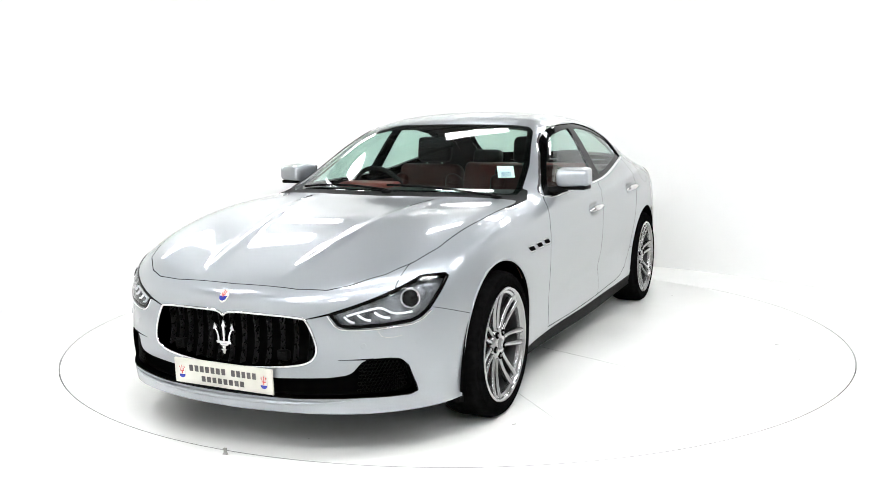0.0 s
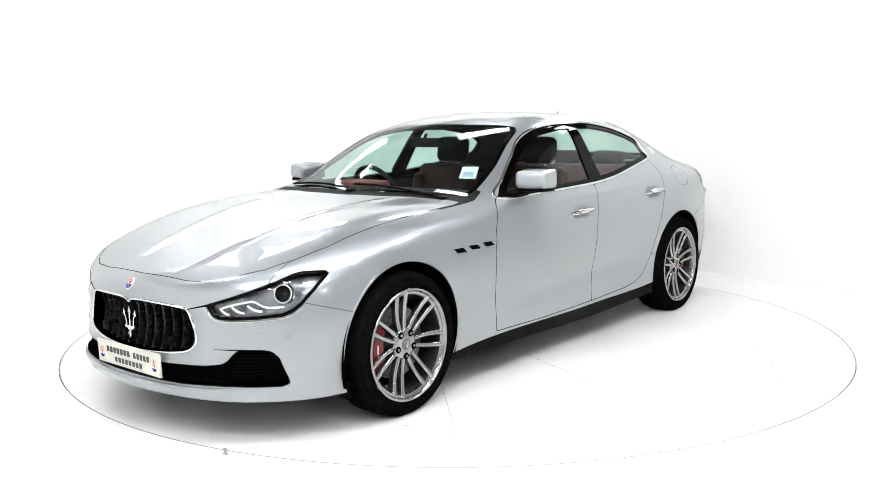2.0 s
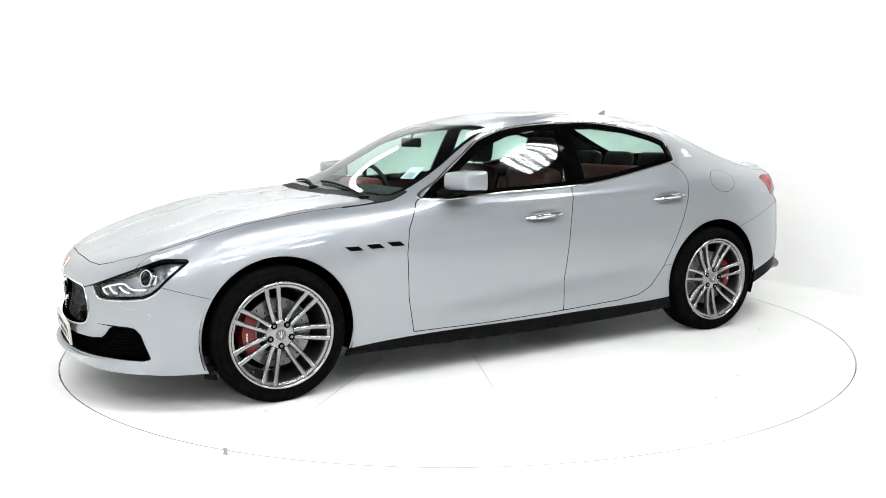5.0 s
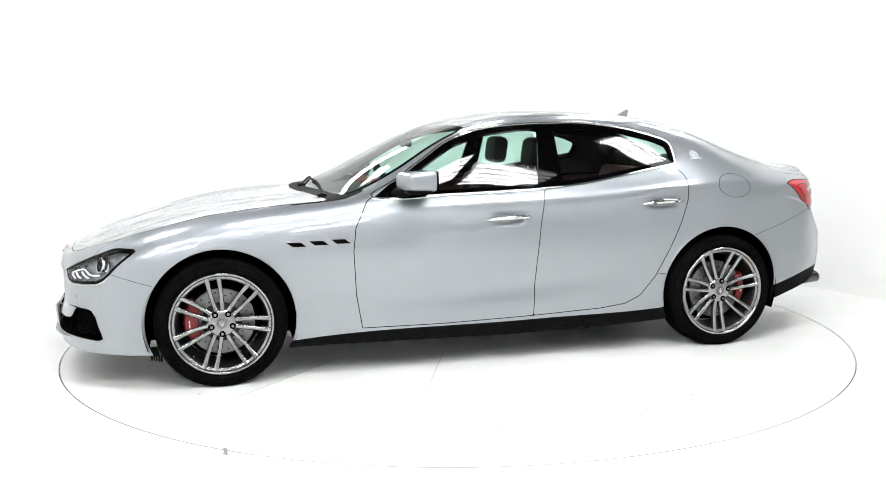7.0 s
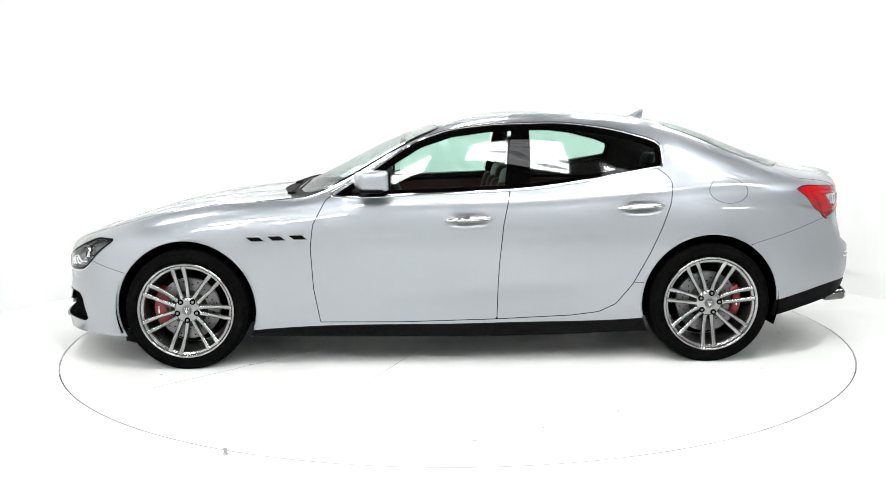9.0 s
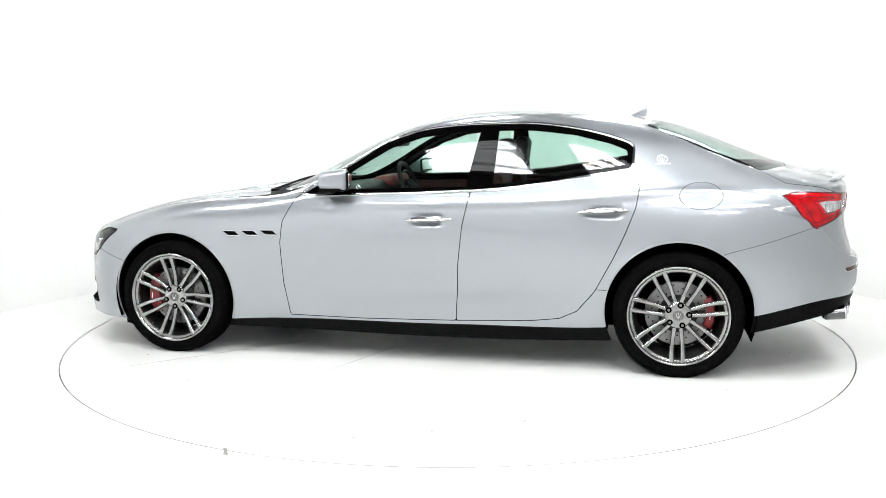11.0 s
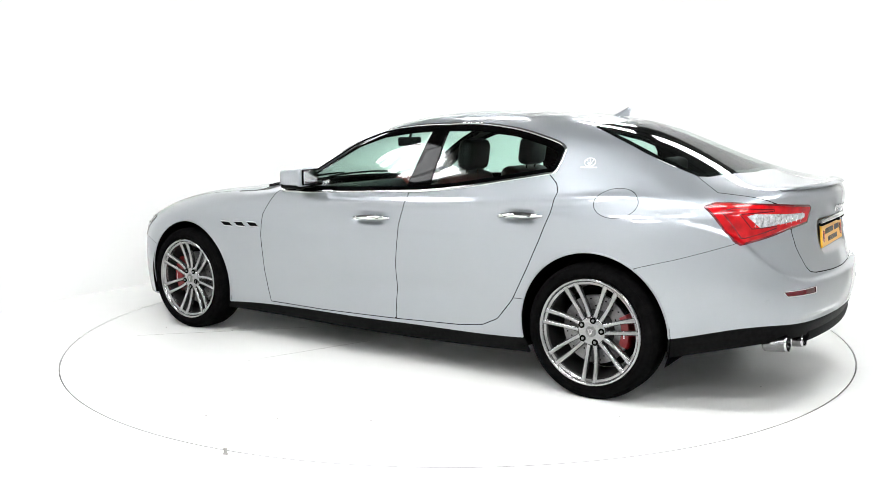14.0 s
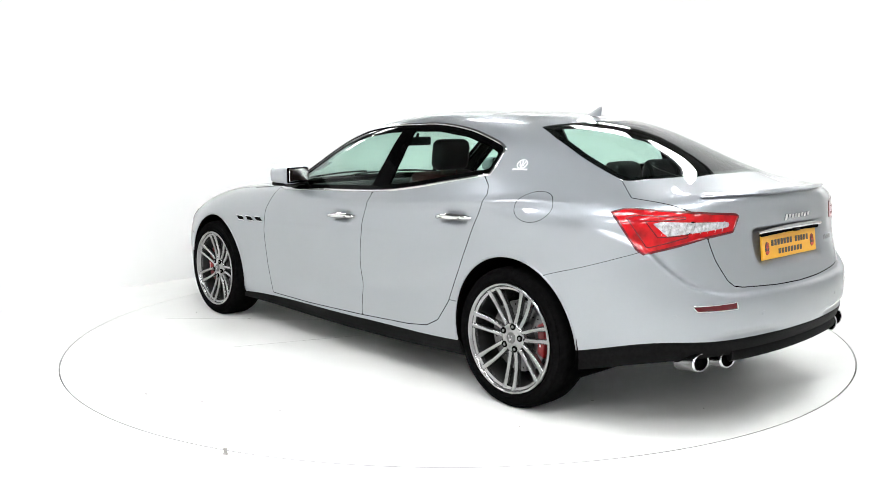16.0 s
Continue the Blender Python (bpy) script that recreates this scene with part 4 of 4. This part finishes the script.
    part("mirror_glass", b, CHROME, root, "mirror glass")
    b = bmesh.new()
    bmesh.ops.create_cube(b, size=1, matrix=Matrix.Translation((.3485, .926 * sg, 1.068)) @ pose(0, 0, 0, 0, 0, 13 * sg) @ Matrix.Diagonal((.010, .190, .096, 1)))
    bmesh.ops.bevel(b, geom=b.edges[:], offset=.004, segments=2, affect="EDGES")
    part("mirror_surround", b, GLOSSBLACK, root)
    # wheel-arch liners
    for wx in (AXLE, -AXLE):
        b = bmesh.new()
        rows = []
        for k in range(33):
            a = radians(-20 + 220 * k / 32)
            rows.append([b.verts.new((wx + .405 * math.cos(a), y * sg, .345 + .405 * math.sin(a))) for y in (.55, .908)])
        c = b.verts.new((wx, .55 * sg, .345))
        for u, w in zip(rows, rows[1:]):
            b.faces.new((u[0], u[1], w[1], w[0]))
            b.faces.new((u[0], w[0], c))
        piece("arch_liner", b, VOID)
        b = bmesh.new()
        pts = []
        for k in range(49):
            a = radians(-14 + 208 * k / 48)
            x, z = wx + .397 * math.cos(a), .3475 + .397 * math.sin(a)
            if z > float(skirt_line(x)) + .01:
                q, n = on_side(x, z, sg)
                pts.append(q + n * .0005)
        tube(b, pts, .0045, 8, flat=.8)
        piece("arch_lip", b, PAINT, car, "rolled silver wheel-arch lip")
    b = bmesh.new()
    box(b, 1.85, .85 * sg, .195, .04, .04, .05, bevel=.004)
    for k in range(5):
        box(b, 1.865 - .012 * k, .85 * sg, .168 - .003 * k, .007, .03, .03)
    piece("air_deflector", b, BLACK, car, "small black toothed air deflector")

# ---- underside and inner walls
b = bmesh.new()
box(b, .12, 0, .215, 3.9, 1.10, .05)
box(b, 0, 0, .215, 2.15, 1.72, .05)
box(b, 2.05, 0, .225, .30, 1.10, .04)
box(b, -2.05, 0, .36, .40, 1.30, .05)
piece("underbody", b, VOID, smooth=False)
inner = both(arch_cut - .02, -side, -screen, -rear_glass, .30 - Z, X - 1.0, -2.0 - X)
panel("headliner", HEADLINER, both(inner, 1.0 - Z), car, "grey cloth roof lining and pillar trim", lip=0, push=-.03)
panel("door_card", DOOR_TRIM, both(inner, arch_cut + .15, Z - 1.0, AY * -1 + .5), car, "dark red leather door trim", lip=0, push=-.06)
# exhausts
for sg in (1, -1):
    for xt, y, zt in ((-2.385, .655, .342), (-2.425, .505, .340)):
        b = bmesh.new()
        m = Matrix.Translation((xt, y * sg, zt)) @ pose(0, 0, 0, 0, 6, 0) @ pose(0, 0, 0, 0, 0, 90) @ Matrix.Diagonal((1.25, 1, .84, 1))
        lathe(b, [(.036, -.11), (.046, -.10), (.048, -.006)], 32, m)
        e = piece("exhaust_tip", b, PIPE, car, "oval polished exhaust tip")
        b = bmesh.new()
        lathe(b, [(.048, -.006), (.0485, .0), (.046, .004), (.041, .002), (.039, -.02)], 32, m)
        part("tip_rim", b, CHROME, e)
        # black disc near the mouth stands for the shade inside the open pipe
        b = bmesh.new()
        lathe(b, [(.0005, -.018), (.040, -.018)], 24, m)
        part("pipe_shade", b, VOID, e)
b = bmesh.new()
box(b, -2.16, 0, .325, .22, 1.0, .09, bevel=.035)
piece("silencer", b, RIMDARK, car)
b = bmesh.new()
pts = [on_end(y, .375, -1)[0] + Vector((.012, 0, -.02)) for y in np.linspace(-.50, .50, 17)]
tube(b, pts, .030, 8, flat=.6)
piece("rear_diffuser", b, BLACK)
# roof fin, wipers
b = bmesh.new()
q, n = on_top(-1.24, 0)
rows = []
for f in np.linspace(0, 1, 8):
    h = .052 * f
    c0, c1 = .055 - .115 * f ** .8, -.065 - .012 * f
    w = .017 * (1 - f) ** .7 + .0015
    rows.append([b.verts.new((q.x + x, y, q.z - .004 + h)) for x, y in ((c0, 0), ((c0 + c1) / 2, w), (c1, w * .5), (c1, -w * .5), ((c0 + c1) / 2, -w))])
for a, c in zip(rows, rows[1:]):
    for k in range(5):
        b.faces.new((a[k], a[(k + 1) % 5], c[(k + 1) % 5], c[k]))
b.faces.new(rows[-1])
piece("roof_aerial", b, PAINT, car, "silver shark-fin aerial")
for y0, y1, xa, xb in ((.66, -.02, .89, .86), (.02, -.62, .93, .80)):
    b = bmesh.new()
    pts = []
    for f in np.linspace(0, 1, 9):
        y = y0 + (y1 - y0) * f
        q, n = on_top(xa + .025 + (xb - xa) * f - .012 * math.sin(math.pi * f), y)
        pts.append(q + n * .010)
    tube(b, pts, .007, 6, flat=1.2)
    box(b, pts[0].x, pts[0].y, pts[0].z - .008, .05, .05, .02, bevel=.006)
    piece("wiper", b, BLACK, car, "black windscreen wiper")


# ---- cabin
def cushion(b, x, y, z, sx, sy, sz, tilt=0, bev=.05):
    m = Matrix.Translation((x, y, z)) @ pose(0, 0, 0, 0, tilt, 0)
    box(b, 0, 0, 0, sx, sy, sz, m, min(bev, sx * .45, sy * .45, sz * .45), 4)


for y in (.37, -.37):
    root = new("front_seat")
    root.parent, root.location = car, (CX, CY, 0)
    root["label"] = "red and black leather front seat with dark headrest"
    b = bmesh.new()
    cushion(b, -.05, y, .50, .52, .50, .18)
    part("seat_cushion", b, RED_LEATHER, root)
    b = bmesh.new()
    cushion(b, -.36, y, .80, .14, .48, .60, -14)
    for q in (-1, 1):
        cushion(b, -.32, y + q * .20, .78, .16, .10, .50, -14)
    part("backrest", b, DOOR_TRIM, root)
    b = bmesh.new()
    cushion(b, -.475, y, 1.195, .10, .26, .185, -8, .045)
    part("headrest", b, DARK_LEATHER, root, "dark leather headrest")
    for q in (-.06, .06):
        b = bmesh.new()
        tube(b, [(-.45, y + q, 1.03), (-.465, y + q, 1.14)], .007, 8)
        part("headrest_post", b, CHROME, root)
root = new("rear_seat")
root.parent, root.location = car, (CX, CY, 0)
root["label"] = "red leather rear bench with dark headrests"
b = bmesh.new()
cushion(b, -1.02, 0, .52, .50, 1.08, .18)
part("bench_cushion", b, RED_LEATHER, root)
b = bmesh.new()
cushion(b, -1.36, 0, .82, .15, 1.08, .50, -20)
part("bench_back", b, RED_LEATHER, root)
for y in (.36, 0, -.36):
    b = bmesh.new()
    cushion(b, -1.46, y, 1.10, .10, .25, .13, -12, .04)
    part("headrest", b, DARK_LEATHER, root, "dark leather headrest")
b = bmesh.new()
box(b, -1.75, 0, 1.01, .50, 1.10, .04, bevel=.015)
piece("parcel_shelf", b, DARK_LEATHER)
b = bmesh.new()
cushion(b, .66, 0, .90, .44, 1.36, .16, 6, .06)
cushion(b, .60, 0, .72, .30, 1.34, .34, 0, .06)
piece("dashboard", b, DARK_LEATHER, car, "black dashboard")
b = bmesh.new()
cushion(b, .47, -.38, .985, .16, .40, .075, 4, .035)
piece("instrument_hood", b, RED_LEATHER, car, "red leather instrument hood")
b = bmesh.new()
cushion(b, .42, .12, .86, .06, .70, .10, 0, .025)
piece("dash_panel", b, RED_LEATHER)
b = bmesh.new()
cushion(b, .05, 0, .52, .80, .22, .30, 0, .04)
piece("centre_console", b, DARK_LEATHER)
root = new("steering_wheel")
root.parent = car
root.matrix_local = Matrix.Translation((CX + .33, CY - .38, .935)) @ pose(0, 0, 0, 0, -68, 0)
b = bmesh.new()
rows = []
for k in range(40):
    a = 2 * math.pi * k / 40
    c = Vector((math.cos(a), math.sin(a), 0))
    rows.append([b.verts.new(c * (.182 + .015 * math.cos(t)) + Vector((0, 0, .015 * math.sin(t)))) for t in np.linspace(0, 2 * math.pi, 9)[:-1]])
for k in range(40):
    u, w = rows[k], rows[(k + 1) % 40]
    for q in range(8):
        b.faces.new((u[q], w[q], w[(q + 1) % 8], u[(q + 1) % 8]))
part("wheel_rim", b, DARK_LEATHER, root)
b = bmesh.new()
box(b, 0, 0, -.01, .12, .15, .05, None, .02, 3)
for a in (90, 270, 180):
    m = pose(0, 0, 0, 0, 0, a)
    box(b, .12, 0, -.004, .13, .035, .014, m, .004)
part("wheel_boss", b, BLACK, root)
b = bmesh.new()
cushion(b, .275, 0, 1.262, .03, .24, .06, 0, .012)
tube(b, [(.285, 0, 1.27), (.26, 0, 1.315)], .01, 8)
piece("interior_mirror", b, BLACK, car, "black interior mirror")
# permit paper behind the windscreen
q, n = on_top(.575, .585)
m = frame_at(q - n * .007, n)
b = bmesh.new()
box(b, 0, 0, 0, .095, .125, .001, m)
tax = piece("permit_sticker", b, PAPER, car, "small white paper sticker inside the windscreen", smooth=False)
b = bmesh.new()
for k in range(5):
    box(b, 0, -.004 - .011 * k, .0012, .06, .005, .0008, m)
part("sticker_bars", b, BLUE, tax, smooth=False)


# ---- wheels
def wheel(x, y, spoke_at, bolt_at, brake):
    """A twin-spoke alloy wheel; brake: +1 if the caliper sits before the axle, -1 if behind."""
    root = new("wheel")
    root.parent = car
    root["label"] = "silver seven twin-spoke alloy wheel with black tyre"
    s = 1 if y > 0 else -1
    root.location = (CX + x, CY + y, .3400)
    b = bmesh.new()
    lathe(b, [(.266, .085 * s), (.275, .104 * s), (.283, .111 * s), (.300, .1145 * s), (.319, .112 * s), (.334, .102 * s), (.343, .088 * s), (.3475, .07 * s), (.3490, .04 * s), (.3490, -.04 * s),
              (.3475, -.07 * s), (.335, -.104 * s), (.30, -.1145 * s), (.262, -.10 * s)], 80)
    lathe(b, [(.289, .1120 * s), (.290, .1150 * s), (.292, .1152 * s), (.293, .1130 * s)], 80)
    lathe(b, [(.327, .1065 * s), (.328, .1095 * s), (.330, .1085 * s), (.331, .1040 * s)], 80)
    tyre = part("tyre", b, RUBBER, root, "low-profile black tyre")
    for h in (-.045, -.015, .015, .045):
        b = bmesh.new()
        lathe(b, [(.3493, (h - .004)), (.3425, (h - .003)), (.3425, (h + .003)), (.3493, (h + .004))], 80)
        part("tread_groove", b, VOID, tyre)
    b = bmesh.new()
    lathe(b, [(.266, .09 * s), (.272, .103 * s), (.2735, .110 * s), (.270, .1135 * s), (.263, .113 * s), (.258, .108 * s), (.2545, .098 * s), (.243, .092 * s), (.240, .075 * s)], 80)
    rim = part("rim", b, RIM, root)
    b = bmesh.new()
    lathe(b, [(.240, .076 * s), (.228, .03 * s), (.222, -.09 * s), (.24, -.11 * s)], 80)
    part("barrel", b, RIMDARK, rim, "dark inner rim barrel")
    b = bmesh.new()
    tube(b, [(.16, .068 * s, -.178), (.152, .092 * s, -.168)], .004, 8)
    part("valve", b, CHROME, rim)
    b = bmesh.new()
    lathe(b, [(.0005, .082 * s), (.050, .082 * s), (.066, .079 * s), (.076, .070 * s), (.080, .05 * s), (.07, .0)], 48)
    part("hub", b, RIM, root)
    for k in range(7):
        a = radians(spoke_at) + 2 * math.pi * k / 7
        d = Vector((-math.sin(a), 0, math.cos(a)))
        side_d = Vector((d.z, 0, -d.x))
        for q in (-1, 1):
            b = bmesh.new()
            rows = []
            for f in np.linspace(0, 1, 9):
                r = .055 + .202 * f
                off = q * (.0145 + .0165 * f + .004 * math.sin(math.pi * f))
                h = s * (.074 + .030 * f ** 1.6 - .006 * math.sin(math.pi * f))
                w = .0138 - .0022 * math.sin(math.pi * f) + .002 * f ** 4
                c = d * r + side_d * off
                t = .032
                rows.append([b.verts.new(c + side_d * u + Vector((0, h + v * s, 0))) for u, v in ((-w, -.009), (-w * .78, -.003), (-w * .35, 0), (w * .35, 0), (w * .78, -.003), (w, -.009), (w * .8, -t), (-w * .8, -t))])
            for u, w2 in zip(rows, rows[1:]):
                for e in range(8):
                    b.faces.new((u[e], u[(e + 1) % 8], w2[(e + 1) % 8], w2[e]))
            b.faces.new(rows[0])
            b.faces.new(rows[-1][::-1])
            part("spoke", b, RIM, root)
    for k in range(5):
        a = radians(bolt_at) + 2 * math.pi * k / 5
        c = Vector((-math.sin(a) * .058, 0, math.cos(a) * .058))
        # black disc: the shade in the recess round the bolt, put into colour
        b = bmesh.new()
        lathe(b, [(.0165, .0805 * s), (.0165, .0838 * s), (.0005, .0838 * s)], 16, Matrix.Translation(c))
        bolt_recess_shade = part("bolt_recess_shade", b, VOID, root)
        b = bmesh.new()
        lathe(b, [(.0075, .0838 * s), (.0075, .0865 * s), (.0005, .0875 * s)], 8, Matrix.Translation(c))
        part("bolt_head", b, STEEL, bolt_recess_shade)
    b = bmesh.new()
    lathe(b, [(.0005, .0875 * s), (.026, .0865 * s), (.029, .083 * s)], 32)
    cap = part("centre_cap", b, STEEL, root, "grey centre cap")
    trident(.036, .002, Matrix.Translation((0, .0868 * s, 0)) @ pose(0, 0, 0, 90, 0, 180 if s > 0 else 0), CHROME, cap, "")
    b = bmesh.new()
    lathe(b, [(.10, .022 * s), (.176, .022 * s), (.176, -.008 * s), (.10, -.008 * s)], 64, close=True)
    disc = part("brake_disc", b, STEEL, root, "drilled steel brake disc")
    for k in range(36):
        a = 2 * math.pi * k / 36
        r = (.122, .140, .158)[k % 3]
        b = bmesh.new()
        lathe(b, [(.0045, .0222 * s), (.0005, .0228 * s)], 8, Matrix.Translation((r * math.cos(a), 0, r * math.sin(a))))
        part("drill_hole", b, VOID, disc)
    b = bmesh.new()
    lathe(b, [(.105, .024 * s), (.085, .045 * s), (.0005, .045 * s)], 40)
    part("disc_bell", b, RIMDARK, root)
    b = bmesh.new()
    rows = []
    for f in np.linspace(0, 1, 13):
        a = radians(-38 + 76 * f) if brake > 0 else radians(-27 + 54 * f)
        e = 1 - .25 * abs(2 * f - 1) ** 4
        ring = []
        g = 0 if brake > 0 else .026
        for r, h in ((.118 + g, .026), (.122 + g, .048 * e), (.150 + g * .6, .055 * e), (.188, .050 * e), (.198, .03), (.198, -.03), (.150, -.04)):
            ring.append(b.verts.new((brake * r * math.cos(a), h * s, r * math.sin(a) + .01)))
        rows.append(ring)
    for u, w in zip(rows, rows[1:]):
        for e in range(7):
            b.faces.new((u[e], u[(e + 1) % 7], w[(e + 1) % 7], w[e]))
    b.faces.new(rows[0])
    b.faces.new(rows[-1][::-1])
    cal = part("brake_caliper", b, CALIPER, root, "red brake caliper")
    b = bmesh.new()
    for k in range(6):
        box(b, brake * .166, .0555 * s, -.018 + .007 * k, .007, .002, .0045)
    part("caliper_bars", b, PAPER, cal, smooth=False)
    b = bmesh.new()
    lathe(b, [(.21, -.06 * s), (.0005, -.06 * s)], 40)
    part("backing_plate", b, VOID, root)
    return root


for wy in (.834, -.834):
    wheel(AXLE, wy, -9, 180, 1)
    wheel(-AXLE, wy, 180, 12, -1)

# ---------------------------------------------------------------- turntable and floor marks
bm = bmesh.new()
_, rim_v = ring_disc(bm, 0, DECK, 0.0)
ret = bmesh.ops.extrude_face_region(bm, geom=bm.faces[:])
for v in ret["geom"]:
    if isinstance(v, bmesh.types.BMVert):
        v.co.z = -.04
turntable = tagged(part("turntable", bm, TABLE, smooth=False), "round white turntable deck flush with the floor", "turntable")
# grey strip added over the white deck side, the joint's shade put into colour
bm = bmesh.new()
lathe(bm, [(DECK + .0005, -.001), (DECK + .003, -.002), (DECK + .003, -.038), (DECK + .0005, -.039)], 192, pose(0, 0, 0, 90, 0, 0))
part("deck_edge", bm, EDGE, turntable, "grey strip added on the deck's side to darken the joint")
for (xa, ya), (xb, yb) in (((.25, .62), (.56, 1.38)), ((.80, .50), (1.66, 1.33))):
    bm = bmesh.new()
    tube(bm, [(xa, ya, -.0004), (xb, yb, -.0004)], .0014, 6)
    part("deck_joint", bm, SCUFF, turntable, "fine grey crack in the deck's paint")
for k in range(26):
    bm = bmesh.new()
    a, r, l = random.uniform(0, 6.28), 2.3 * math.sqrt(random.random()), random.uniform(.006, .025)
    box(bm, 0, 0, .0008, l, random.uniform(.003, .007), .0008, pose(r * math.cos(a), r * math.sin(a), 0, 0, 0, random.uniform(0, 180)))
    part("scuff_mark", bm, SCUFF, turntable, smooth=False)
bm = bmesh.new()
prism(bm, [(-.012, 0), (.012, 0), (.005, .012), (.006, .028), (-.006, .028), (-.005, .012)], .010, pose(-.975, -2.335, 0, 90, 0, -22))
stop = tagged(part("floor_stop", bm, SCUFF, smooth=False), "small grey metal stop on the floor at the deck's rim", "marker")


# ---------------------------------------------------------------- what moves
def motions():
    """The deck turns at an even rate and carries the car round."""
    rows = [(k * 1.0, pose(0, 0, 0, 0, 0, 245.417 - 7.05304 * k)) for k in range(17)]
    walk(car, rows)
    walk(turntable, rows)


motions()
